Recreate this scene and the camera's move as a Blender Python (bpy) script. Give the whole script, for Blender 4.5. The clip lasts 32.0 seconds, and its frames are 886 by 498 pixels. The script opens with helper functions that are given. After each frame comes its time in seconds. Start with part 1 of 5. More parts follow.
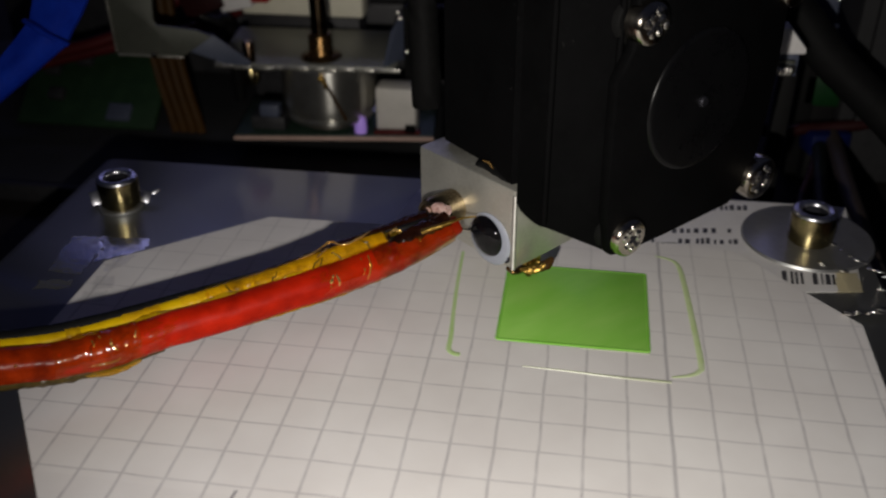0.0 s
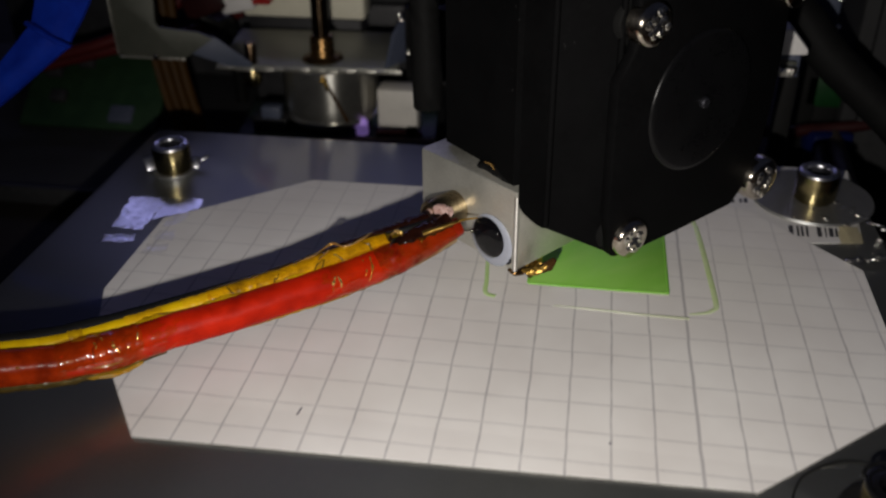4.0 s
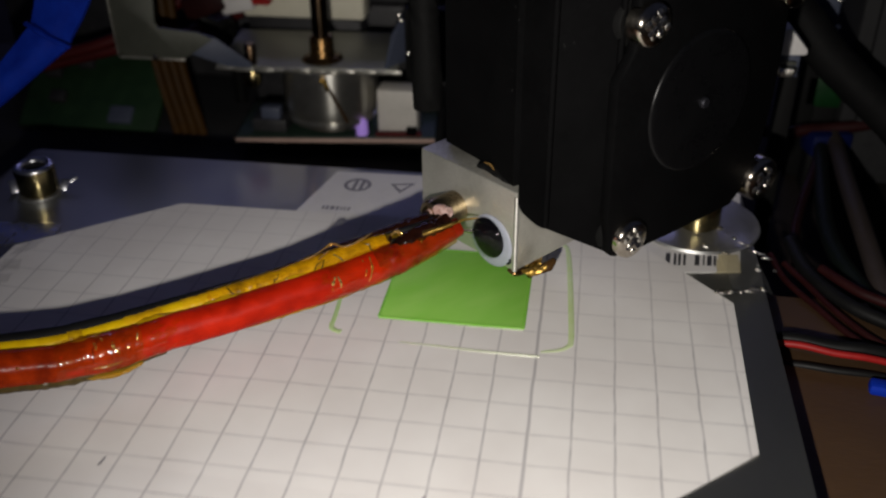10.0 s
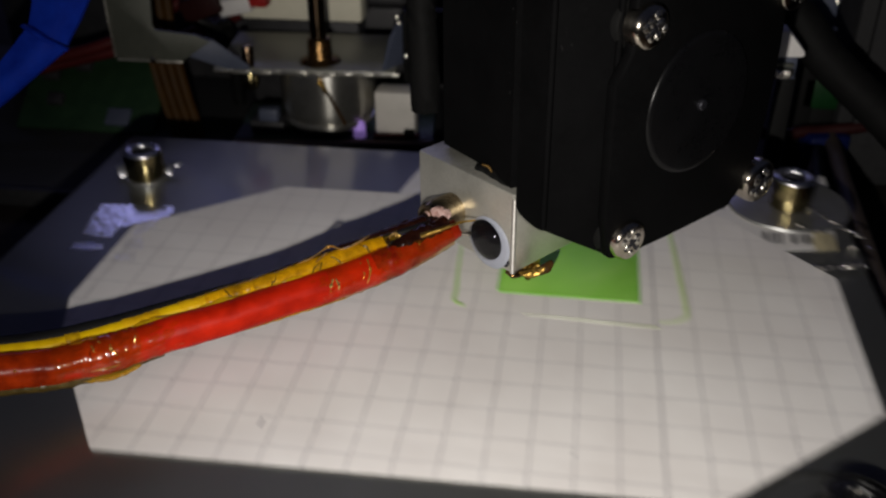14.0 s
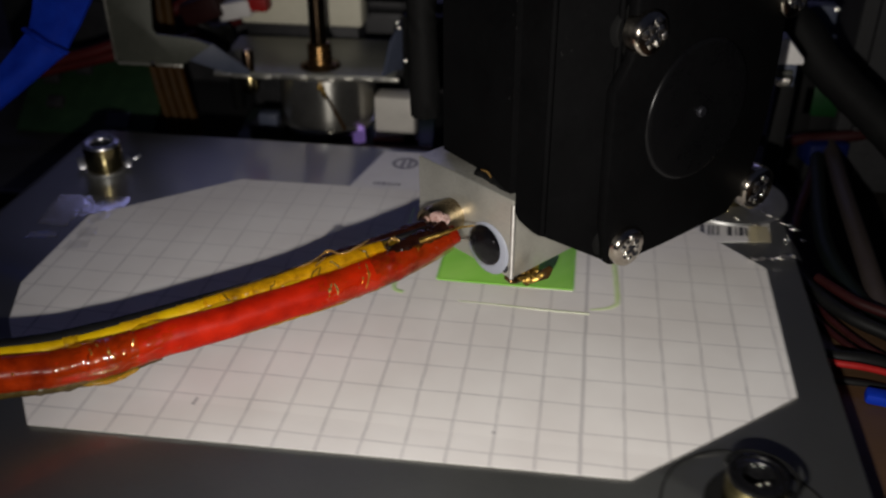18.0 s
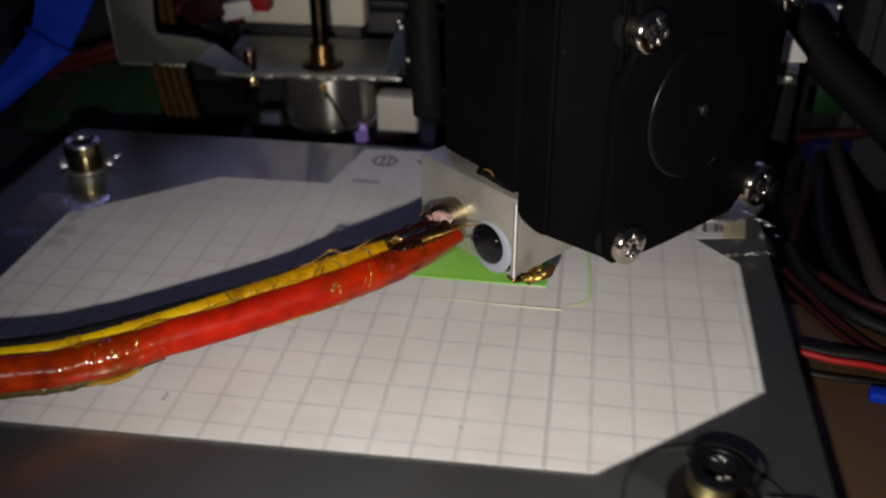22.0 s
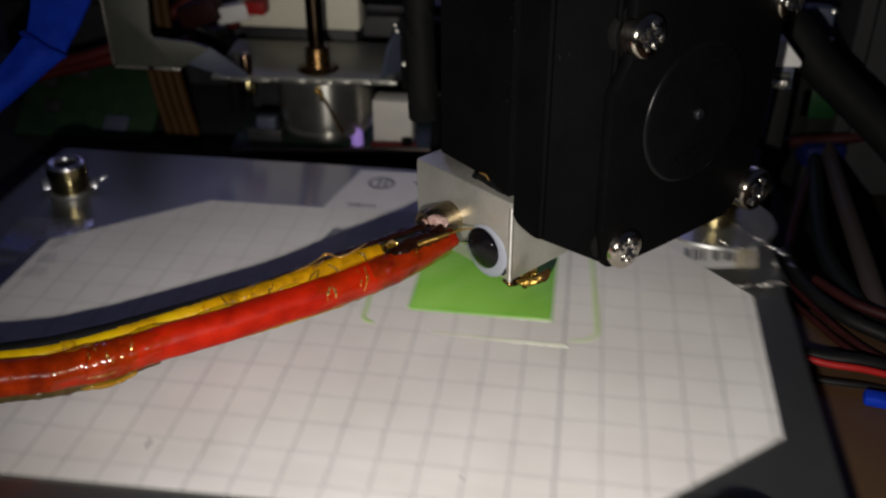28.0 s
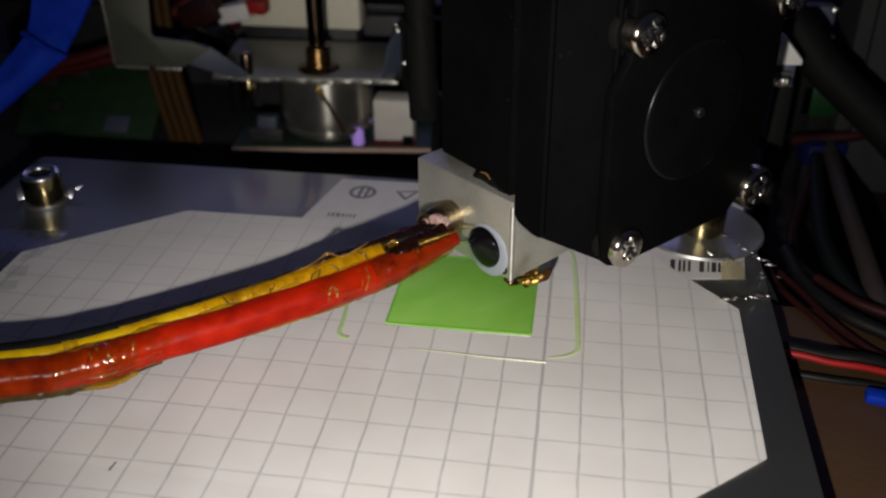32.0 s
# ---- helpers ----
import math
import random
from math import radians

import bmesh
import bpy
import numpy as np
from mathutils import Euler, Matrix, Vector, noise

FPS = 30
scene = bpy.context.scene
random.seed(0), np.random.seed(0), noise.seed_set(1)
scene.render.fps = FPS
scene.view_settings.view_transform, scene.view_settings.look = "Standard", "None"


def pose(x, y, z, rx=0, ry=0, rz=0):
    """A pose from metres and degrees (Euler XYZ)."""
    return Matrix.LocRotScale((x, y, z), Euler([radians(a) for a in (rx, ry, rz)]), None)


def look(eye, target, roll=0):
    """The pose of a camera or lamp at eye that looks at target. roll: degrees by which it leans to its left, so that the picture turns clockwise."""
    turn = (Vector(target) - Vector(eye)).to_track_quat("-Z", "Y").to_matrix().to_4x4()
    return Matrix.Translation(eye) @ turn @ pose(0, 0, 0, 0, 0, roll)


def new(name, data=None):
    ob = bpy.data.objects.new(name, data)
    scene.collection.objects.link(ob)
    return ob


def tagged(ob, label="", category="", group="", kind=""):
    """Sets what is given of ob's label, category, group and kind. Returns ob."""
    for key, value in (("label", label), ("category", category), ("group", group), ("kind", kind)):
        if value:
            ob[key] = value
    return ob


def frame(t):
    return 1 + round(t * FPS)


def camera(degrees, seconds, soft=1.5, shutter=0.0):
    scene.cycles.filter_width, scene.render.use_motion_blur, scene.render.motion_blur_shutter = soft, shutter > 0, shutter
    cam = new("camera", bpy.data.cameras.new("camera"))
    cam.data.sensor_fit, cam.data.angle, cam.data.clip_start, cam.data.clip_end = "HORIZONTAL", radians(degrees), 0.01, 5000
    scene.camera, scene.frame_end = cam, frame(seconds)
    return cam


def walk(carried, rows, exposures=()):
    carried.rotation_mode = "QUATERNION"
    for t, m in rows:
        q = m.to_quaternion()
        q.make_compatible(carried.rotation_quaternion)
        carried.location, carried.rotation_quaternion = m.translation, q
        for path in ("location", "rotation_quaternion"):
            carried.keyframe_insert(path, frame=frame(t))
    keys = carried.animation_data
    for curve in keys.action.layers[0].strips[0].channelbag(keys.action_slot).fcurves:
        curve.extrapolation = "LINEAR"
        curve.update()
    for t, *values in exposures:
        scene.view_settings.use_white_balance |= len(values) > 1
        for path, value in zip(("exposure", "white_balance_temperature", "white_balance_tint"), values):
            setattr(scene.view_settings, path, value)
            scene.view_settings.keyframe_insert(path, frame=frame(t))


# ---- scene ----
MM = 0.001
SHUTTER = 0.65
cam = camera(50.95, 32.0, soft=2.2, shutter=SHUTTER)
cam.data.dof.use_dof = True
cam.data.dof.focus_distance = 0.122
cam.data.dof.aperture_fstop = 28


def eye(tilt, roll, turn):
    """The camera stands still and only sways a little."""
    return pose(-0.91 * MM, -86.96 * MM, 73.94 * MM, tilt, roll, turn)


walk(cam, [
    (0, eye(58.66, 0.35, 8.89)), (0.5, eye(58.80, 0.38, 8.88)), (1, eye(58.94, 0.34, 8.95)), (1.5, eye(59.07, 0.42, 8.94)),
    (2, eye(58.88, 0.38, 8.89)), (2.5, eye(58.72, 0.51, 8.82)), (3, eye(58.77, 0.46, 8.82)), (3.5, eye(58.72, 0.52, 8.91)),
    (5.5, eye(58.92, 0.37, 8.92)), (6, eye(58.74, 0.45, 8.87)), (6.5, eye(58.68, 0.38, 8.86)), (7, eye(58.70, 0.42, 8.87)),
    (7.5, eye(58.72, 0.50, 8.93)), (8, eye(58.76, 0.41, 8.95)), (8.5, eye(58.84, 0.47, 8.92)), (9, eye(58.89, 0.46, 8.93)),
    (9.5, eye(58.91, 0.42, 8.98)), (10, eye(58.77, 0.50, 8.91)), (10.5, eye(58.73, 0.40, 8.91)), (11, eye(58.73, 0.52, 8.92)),
    (11.5, eye(58.82, 0.47, 8.95)), (12, eye(58.86, 0.37, 8.95)), (12.5, eye(58.97, 0.32, 8.88)), (13, eye(59.07, 0.35, 8.91)),
    (13.5, eye(59.05, 0.48, 8.85)), (14, eye(58.90, 0.48, 8.77)), (14.5, eye(59.01, 0.49, 8.84)), (16.5, eye(59.23, 0.41, 9.05)),
    (17, eye(59.37, 0.22, 8.91)), (17.5, eye(59.27, 0.18, 8.96)), (18, eye(59.22, 0.18, 8.87)), (18.5, eye(59.30, 0.28, 9.02)),
    (19, eye(59.24, 0.30, 8.97)), (19.5, eye(59.27, 0.29, 9.02)), (20, eye(59.32, 0.31, 8.97)), (20.5, eye(59.30, 0.36, 9.00)),
    (21, eye(59.28, 0.35, 9.02)), (21.5, eye(59.15, 0.43, 8.92)), (22, eye(59.16, 0.38, 8.94)), (22.5, eye(59.12, 0.40, 8.98)),
    (23, eye(59.19, 0.36, 8.98)), (23.5, eye(59.21, 0.40, 8.87)), (24, eye(59.29, 0.35, 8.91)), (24.5, eye(59.25, 0.40, 8.88)),
    (25, eye(59.17, 0.39, 8.89)), (25.5, eye(59.21, 0.35, 8.75)), (27.5, eye(59.35, 0.29, 8.63)), (28, eye(59.40, 0.24, 8.71)),
    (28.5, eye(59.27, 0.32, 8.65)), (29, eye(59.30, 0.35, 8.64)), (29.5, eye(59.18, 0.39, 8.61)), (30, eye(59.20, 0.32, 8.75)),
    (30.5, eye(59.26, 0.32, 8.69)), (31, eye(59.34, 0.29, 8.77)), (31.5, eye(59.45, 0.30, 8.68)), (32, eye(59.35, 0.40, 8.70)),
], exposures=[(0, -0.15), (1, -0.25), (2, -0.12), (3, 0.0), (6, 0.0), (7, 0.02), (8, -0.06), (9, -0.06), (10, 0.07), (14, 0.08), (20, 0.04), (28, 0.08), (32, 0.09)])

# ---- light: a phone torch just under the lens, and a dim bluish room ----
world = bpy.data.worlds.new("world")
scene.world = world
world.use_nodes = True
back = world.node_tree.nodes["Background"]
back.inputs["Color"].default_value = (0.34, 0.40, 0.72, 1)
back.inputs["Strength"].default_value = 0.023

torch_data = bpy.data.lights.new("torch", "SPOT")
torch_data.energy = 0.58
torch_data.color = (1.0, 0.945, 0.88)
torch_data.shadow_soft_size = 1.3 * MM
torch_data.spot_size = radians(93)
torch_data.spot_blend = 1.0
torch = new("torch", torch_data)
torch.matrix_basis = look((-8 * MM, -90 * MM, 56 * MM), (-6 * MM, 21 * MM, 0))

# dim blue evening light through the window high up behind the bench
window_data = bpy.data.lights.new("window_light", "AREA")
window_data.shape, window_data.size, window_data.size_y = "RECTANGLE", 0.885, 0.19
window_data.energy, window_data.color = 0.62, (0.44, 0.44, 1.0)
window_light = new("window_light", window_data)
window_light.matrix_basis = look((-0.158, 0.91, 0.465), (-0.158, 0.0, 0.465))

scene.view_settings.exposure = 0.0


# ---- materials ----
def nodes_of(name):
    m = bpy.data.materials.new(name)
    m.use_nodes = True
    t = m.node_tree
    return m, t, t.nodes["Principled BSDF"]


def noise_node(t, scale, detail=4, rough=0.55, stretch=None):
    co = t.nodes.new("ShaderNodeTexCoord")
    n = t.nodes.new("ShaderNodeTexNoise")
    n.inputs["Scale"].default_value = scale
    n.inputs["Detail"].default_value = detail
    n.inputs["Roughness"].default_value = rough
    if stretch:
        mp = t.nodes.new("ShaderNodeMapping")
        mp.inputs["Scale"].default_value = stretch
        t.links.new(co.outputs["Object"], mp.inputs["Vector"])
        t.links.new(mp.outputs["Vector"], n.inputs["Vector"])
    else:
        t.links.new(co.outputs["Object"], n.inputs["Vector"])
    return n


def ramp(t, src, lo, hi, a=0.3, b=0.7):
    r = t.nodes.new("ShaderNodeValToRGB")
    r.color_ramp.elements[0].position, r.color_ramp.elements[1].position = a, b
    r.color_ramp.elements[0].color, r.color_ramp.elements[1].color = (*lo, 1), (*hi, 1)
    t.links.new(src, r.inputs["Fac"])
    return r


def surface(name, lo, hi, rough=(0.4, 0.6), metal=0.0, scale=250, fine=1800, bump=0.0, stretch=None, coat=0.0, spec=0.5, turned=0.0, dust=0.0):
    """A varied surface: coarse stains from lo to hi, fine grain in gloss and relief. Scales are per metre."""
    m, t, p = nodes_of(name)
    big = noise_node(t, scale, 5)
    small = noise_node(t, fine, 3, stretch=stretch)
    mix = t.nodes.new("ShaderNodeMix")
    mix.inputs[0].default_value = 0.4
    t.links.new(big.outputs["Fac"], mix.inputs[2])
    t.links.new(small.outputs["Fac"], mix.inputs[3])
    tone = ramp(t, mix.outputs[0], lo, hi).outputs["Color"]
    if dust:
        specks = noise_node(t, 1500, 2)
        clouds = noise_node(t, 90, 3)
        prod = t.nodes.new("ShaderNodeMath"); prod.operation = "MULTIPLY"
        t.links.new(specks.outputs["Fac"], prod.inputs[0]); t.links.new(clouds.outputs["Fac"], prod.inputs[1])
        gate = ramp(t, prod.outputs[0], (0, 0, 0), (1, 1, 1), 0.44, 0.50)
        over = t.nodes.new("ShaderNodeMix"); over.data_type = "RGBA"
        over.inputs[7].default_value = (dust, dust, dust, 1)
        t.links.new(gate.outputs["Color"], over.inputs[0]); t.links.new(tone, over.inputs[6])
        tone = over.outputs[2]
    t.links.new(tone, p.inputs["Base Color"])
    rr = t.nodes.new("ShaderNodeMapRange")
    rr.inputs[1].default_value, rr.inputs[2].default_value = 0.3, 0.7
    rr.inputs[3].default_value, rr.inputs[4].default_value = rough
    t.links.new(mix.outputs[0], rr.inputs[0])
    t.links.new(rr.outputs[0], p.inputs["Roughness"])
    p.inputs["Metallic"].default_value = metal
    p.inputs["Coat Weight"].default_value = coat
    p.inputs["Coat Roughness"].default_value = 0.12
    p.inputs["Specular IOR Level"].default_value = spec
    if turned:
        tan = t.nodes.new("ShaderNodeTangent")
        tan.direction_type, tan.axis = "RADIAL", "Z"
        t.links.new(tan.outputs[0], p.inputs["Tangent"])
        p.inputs["Anisotropic"].default_value = turned
        p.inputs["Anisotropic Rotation"].default_value = 0.25
    if bump:
        b = t.nodes.new("ShaderNodeBump")
        b.inputs["Strength"].default_value = bump
        b.inputs["Distance"].default_value = 0.0003
        t.links.new(small.outputs["Fac"], b.inputs["Height"])
        t.links.new(b.outputs["Normal"], p.inputs["Normal"])
    return m


def grid_paper_material():
    """Squared paper: 5 mm lines with uneven ink, one heavier rule, fine fibres."""
    m, t, p = nodes_of("squared_paper")
    L = t.links
    co = t.nodes.new("ShaderNodeTexCoord")
    wob = noise_node(t, 160, 2)
    sub = t.nodes.new("ShaderNodeVectorMath"); sub.operation = "SUBTRACT"
    sub.inputs[1].default_value = (0.5, 0.5, 0.5)
    L.new(wob.outputs["Color"], sub.inputs[0])
    sc = t.nodes.new("ShaderNodeVectorMath"); sc.operation = "SCALE"
    sc.inputs["Scale"].default_value = 0.0004
    L.new(sub.outputs[0], sc.inputs[0])
    add = t.nodes.new("ShaderNodeVectorMath"); add.operation = "ADD"
    L.new(co.outputs["Object"], add.inputs[0]); L.new(sc.outputs[0], add.inputs[1])
    sep = t.nodes.new("ShaderNodeSeparateXYZ")
    L.new(add.outputs[0], sep.inputs[0])

    def math_node(op, a, b=None, c=None):
        n = t.nodes.new("ShaderNodeMath"); n.operation = op
        for i, v in enumerate((a, b, c)):
            if v is None:
                continue
            if isinstance(v, (int, float)):
                n.inputs[i].default_value = v
            else:
                L.new(v, n.inputs[i])
        return n.outputs[0]

    def line(src, width):
        far = math_node("PINGPONG", src, 0.0025)
        return math_node("SUBTRACT", 1.0, math_node("SMOOTH_MIN", math_node("DIVIDE", far, width), 1.0, 0.3))

    lx, ly = line(sep.outputs[0], 0.00022), line(sep.outputs[1], 0.0002)
    heavy = math_node("SUBTRACT", 1.0, math_node("MINIMUM", math_node("DIVIDE", math_node("ABSOLUTE", sep.outputs[0]), 0.00032), 1.0))
    ink = noise_node(t, 420, 3)
    fade = math_node("MULTIPLY_ADD", ink.outputs["Fac"], 1.1, 0.1)
    lines = math_node("MULTIPLY", math_node("MAXIMUM", math_node("MULTIPLY", lx, 0.76), math_node("MULTIPLY", ly, 0.56)), fade)
    # the ruling grows fainter towards the sheet's far side
    far_fade = math_node("MINIMUM", math_node("MAXIMUM", math_node("MULTIPLY_ADD", sep.outputs[1], -14.0, 0.95), 0.45), 1.0)
    lines = math_node("MAXIMUM", math_node("MULTIPLY", lines, far_fade), math_node("MULTIPLY", heavy, 0.58))
    lines = math_node("MINIMUM", math_node("MAXIMUM", lines, 0.0), 1.0)
    blotch = noise_node(t, 60, 4)
    sheet = ramp(t, blotch.outputs["Fac"], (0.66, 0.63, 0.61), (0.76, 0.74, 0.72))
    mix = t.nodes.new("ShaderNodeMix"); mix.data_type = "RGBA"
    L.new(lines, mix.inputs[0]); L.new(sheet.outputs["Color"], mix.inputs[6])
    mix.inputs[7].default_value = (0.13, 0.12, 0.15, 1)
    L.new(mix.outputs[2], p.inputs["Base Color"])
    p.inputs["Roughness"].default_value = 0.75
    p.inputs["Specular IOR Level"].default_value = 0.25
    grain = noise_node(t, 2500, 3)
    b = t.nodes.new("ShaderNodeBump")
    b.inputs["Strength"].default_value, b.inputs["Distance"].default_value = 0.15, 0.0001
    L.new(grain.outputs["Fac"], b.inputs["Height"]); L.new(b.outputs["Normal"], p.inputs["Normal"])
    return m


def film(name, tint, body, body2=None, rough=0.06, bump=0.3, scale=500, dense=0.0, patch=120, ior=1.5):
    """Thin tinted film: light goes through it, its skin shines, dense adds some body colour."""
    m, t, p = nodes_of(name)
    L = t.links
    blot = noise_node(t, patch, 4)
    L.new(ramp(t, blot.outputs["Fac"], body, body2 or body).outputs["Color"], p.inputs["Base Color"])
    p.inputs["Roughness"].default_value = rough
    p.inputs["Specular IOR Level"].default_value = 0.4
    n = noise_node(t, scale, 3)
    b = t.nodes.new("ShaderNodeBump")
    b.inputs["Strength"].default_value, b.inputs["Distance"].default_value = bump, 0.0004
    L.new(n.outputs["Fac"], b.inputs["Height"]); L.new(b.outputs["Normal"], p.inputs["Normal"])
    clear = t.nodes.new("ShaderNodeBsdfTransparent")
    clear.inputs["Color"].default_value = (*tint, 1)
    shine = t.nodes.new("ShaderNodeBsdfGlossy")
    shine.inputs["Roughness"].default_value = rough
    L.new(b.outputs["Normal"], shine.inputs["Normal"])
    # gloss grows towards grazing angles, alike from both sides of the film
    face = t.nodes.new("ShaderNodeLayerWeight")
    face.inputs["Blend"].default_value = 0.5
    L.new(b.outputs["Normal"], face.inputs["Normal"])
    power = t.nodes.new("ShaderNodeMath"); power.operation = "POWER"
    power.inputs[1].default_value = 5.0
    L.new(face.outputs["Facing"], power.inputs[0])
    f0 = ((ior - 1) / (ior + 1)) ** 2
    fr = t.nodes.new("ShaderNodeMath"); fr.operation = "MULTIPLY_ADD"
    fr.inputs[1].default_value, fr.inputs[2].default_value = 1 - f0, f0
    L.new(power.outputs[0], fr.inputs[0])
    one = t.nodes.new("ShaderNodeMixShader")
    one.inputs[0].default_value = dense
    L.new(clear.outputs[0], one.inputs[1]); L.new(p.outputs[0], one.inputs[2])
    two = t.nodes.new("ShaderNodeMixShader")
    L.new(fr.outputs[0], two.inputs[0]); L.new(one.outputs[0], two.inputs[1]); L.new(shine.outputs[0], two.inputs[2])
    L.new(two.outputs[0], t.nodes["Material Output"].inputs["Surface"])
    return m


def print_material():
    """Green printed plastic laid in fine diagonal lines, a little streaky."""
    m, t, p = nodes_of("green_print")
    L = t.links
    co = t.nodes.new("ShaderNodeTexCoord")
    mp = t.nodes.new("ShaderNodeMapping")
    mp.inputs["Rotation"].default_value = (0, 0, radians(-45))
    L.new(co.outputs["Object"], mp.inputs["Vector"])
    st = t.nodes.new("ShaderNodeMapping")
    st.inputs["Scale"].default_value = (1, 3, 1)
    L.new(mp.outputs["Vector"], st.inputs["Vector"])
    n = t.nodes.new("ShaderNodeTexNoise")
    n.inputs["Scale"].default_value, n.inputs["Detail"].default_value = 55, 4
    L.new(st.outputs["Vector"], n.inputs["Vector"])
    L.new(ramp(t, n.outputs["Fac"], (0.29, 0.68, 0.08), (0.45, 0.80, 0.18)).outputs["Color"], p.inputs["Base Color"])
    w = t.nodes.new("ShaderNodeTexWave")
    w.bands_direction = "Y"
    w.inputs["Scale"].default_value, w.inputs["Distortion"].default_value = 700, 0.6
    L.new(mp.outputs["Vector"], w.inputs["Vector"])
    b = t.nodes.new("ShaderNodeBump")
    b.inputs["Strength"].default_value, b.inputs["Distance"].default_value = 0.10, 0.0002
    L.new(w.outputs["Fac"], b.inputs["Height"]); L.new(b.outputs["Normal"], p.inputs["Normal"])
    gloss = t.nodes.new("ShaderNodeMapRange")
    gloss.inputs[3].default_value, gloss.inputs[4].default_value = 0.30, 0.55
    L.new(n.outputs["Fac"], gloss.inputs[0]); L.new(gloss.outputs[0], p.inputs["Roughness"])
    p.inputs["Specular IOR Level"].default_value = 0.45
    # one thin layer: some of the paper's ruling shows through
    clear = t.nodes.new("ShaderNodeBsdfTransparent")
    clear.inputs["Color"].default_value = (0.60, 0.96, 0.38, 1)
    both = t.nodes.new("ShaderNodeMixShader")
    both.inputs[0].default_value = 0.60
    L.new(clear.outputs[0], both.inputs[1]); L.new(p.outputs[0], both.inputs[2])
    L.new(both.outputs[0], t.nodes["Material Output"].inputs["Surface"])
    return m


def glow(name, colour, strength):
    m, t, p = nodes_of(name)
    p.inputs["Base Color"].default_value = (*colour, 1)
    p.inputs["Emission Color"].default_value = (*colour, 1)
    p.inputs["Emission Strength"].default_value = strength
    return m


M_PAPER = grid_paper_material()
M_PLATE = surface("brushed_aluminium", (0.275, 0.281, 0.266), (0.355, 0.362, 0.342), (0.38, 0.46), 0.94, 40, 900, 0.02, (1, 12, 1), coat=0.9)
M_DARK = surface("dark_steel", (0.020, 0.020, 0.022), (0.042, 0.041, 0.043), (0.45, 0.65), 0.3)
M_BLACK = surface("black_moulded_plastic", (0.0022, 0.0022, 0.0024), (0.0042, 0.0042, 0.0045), (0.62, 0.74), 0.0, 120, 1400, 0.03, spec=0.03, dust=0.012)
M_BLACK_GLOSS = surface("glossy_black_plastic", (0.003, 0.003, 0.0035), (0.006, 0.006, 0.0065), (0.24, 0.36), 0.0, 150, 1500, 0.03, spec=0.22)
M_PANEL = surface("dusty_black_panel", (0.014, 0.014, 0.017), (0.028, 0.027, 0.030), (0.6, 0.75), 0, 60, 900, 0.1)
M_DIM = surface("dull_black_case", (0.016, 0.016, 0.017), (0.030, 0.030, 0.031), (0.6, 0.75), 0, 60, 900, 0.1, spec=0.2)
M_BOARD = surface("green_solder_mask", (0.006, 0.021, 0.007), (0.014, 0.040, 0.013), (0.4, 0.55))
M_BRASSY = surface("zinc_plated_steel", (0.26, 0.21, 0.10), (0.48, 0.40, 0.20), (0.16, 0.22), 1.0, 300, 2500, 0.02, turned=0.5)
M_SOCKET = surface("dark_socket", (0.03, 0.03, 0.04), (0.06, 0.06, 0.07), (0.4, 0.5), 0.8)
M_CHROME = surface("nickel_plated_steel", (0.52, 0.46, 0.38), (0.80, 0.74, 0.64), (0.16, 0.24), 1.0, 300, 1400, 0.12, turned=0.75)
M_ARRIS = surface("edge_highlight", (0.60, 0.58, 0.54), (0.80, 0.78, 0.74), (0.45, 0.58), 0.8, 300, 1500, 0.05, turned=0.8)
M_BLOCK = surface("milled_aluminium", (0.43, 0.42, 0.37), (0.70, 0.69, 0.62), (0.36, 0.5), 0.75, 130, 1700, 0.06, (1, 1, 6))
M_BRASS = surface("scorched_brass", (0.28, 0.16, 0.03), (0.60, 0.39, 0.10), (0.30, 0.48), 1.0, 500, 3000, 0.15)
M_EYE_WHITE = surface("white_plastic", (0.29, 0.31, 0.37), (0.36, 0.38, 0.44), (0.35, 0.45), spec=0.35)
M_EYE_BLACK = surface("eye_black", (0.002, 0.002, 0.003), (0.004, 0.004, 0.005), (0.10, 0.16), spec=0.14)
M_RED = surface("red_heatshrink", (0.20, 0.005, 0.0015), (0.53, 0.017, 0.003), (0.34, 0.48), 0, 110, 420, 0.14, spec=0.08)
M_YELLOW = surface("yellow_sleeve", (0.42, 0.25, 0.002), (0.74, 0.50, 0.003), (0.4, 0.5), 0, 180, 500, 0.10, spec=0.08)
M_KAPTON = surface("amber_tape_on_red", (0.09, 0.006, 0.001), (0.46, 0.040, 0.003), (0.22, 0.32), 0, 260, 420, 0.35, spec=0.05)
M_KAPTON_END = surface("scorched_amber_tape", (0.05, 0.004, 0.001), (0.34, 0.016, 0.002), (0.22, 0.36), 0, 300, 420, 0.35, spec=0.2)
M_KAPTON_Y = surface("amber_tape_on_yellow", (0.10, 0.042, 0.0015), (0.62, 0.38, 0.005), (0.26, 0.38), 0, 480, 600, 0.3, spec=0.14)
M_TAPE_END = film("folded_amber_tape", (0.90, 0.62, 0.10), (0.34, 0.17, 0.008), (0.58, 0.36, 0.03), rough=0.14, bump=0.3, scale=300, dense=0.45)
M_TAPE_DARK = surface("amber_tape_over_black", (0.003, 0.0015, 0.0015), (0.020, 0.005, 0.002), (0.14, 0.26), 0, 420, 500, 0.6, spec=0.45)
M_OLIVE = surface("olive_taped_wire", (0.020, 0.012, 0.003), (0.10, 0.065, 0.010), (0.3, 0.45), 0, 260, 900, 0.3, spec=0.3)
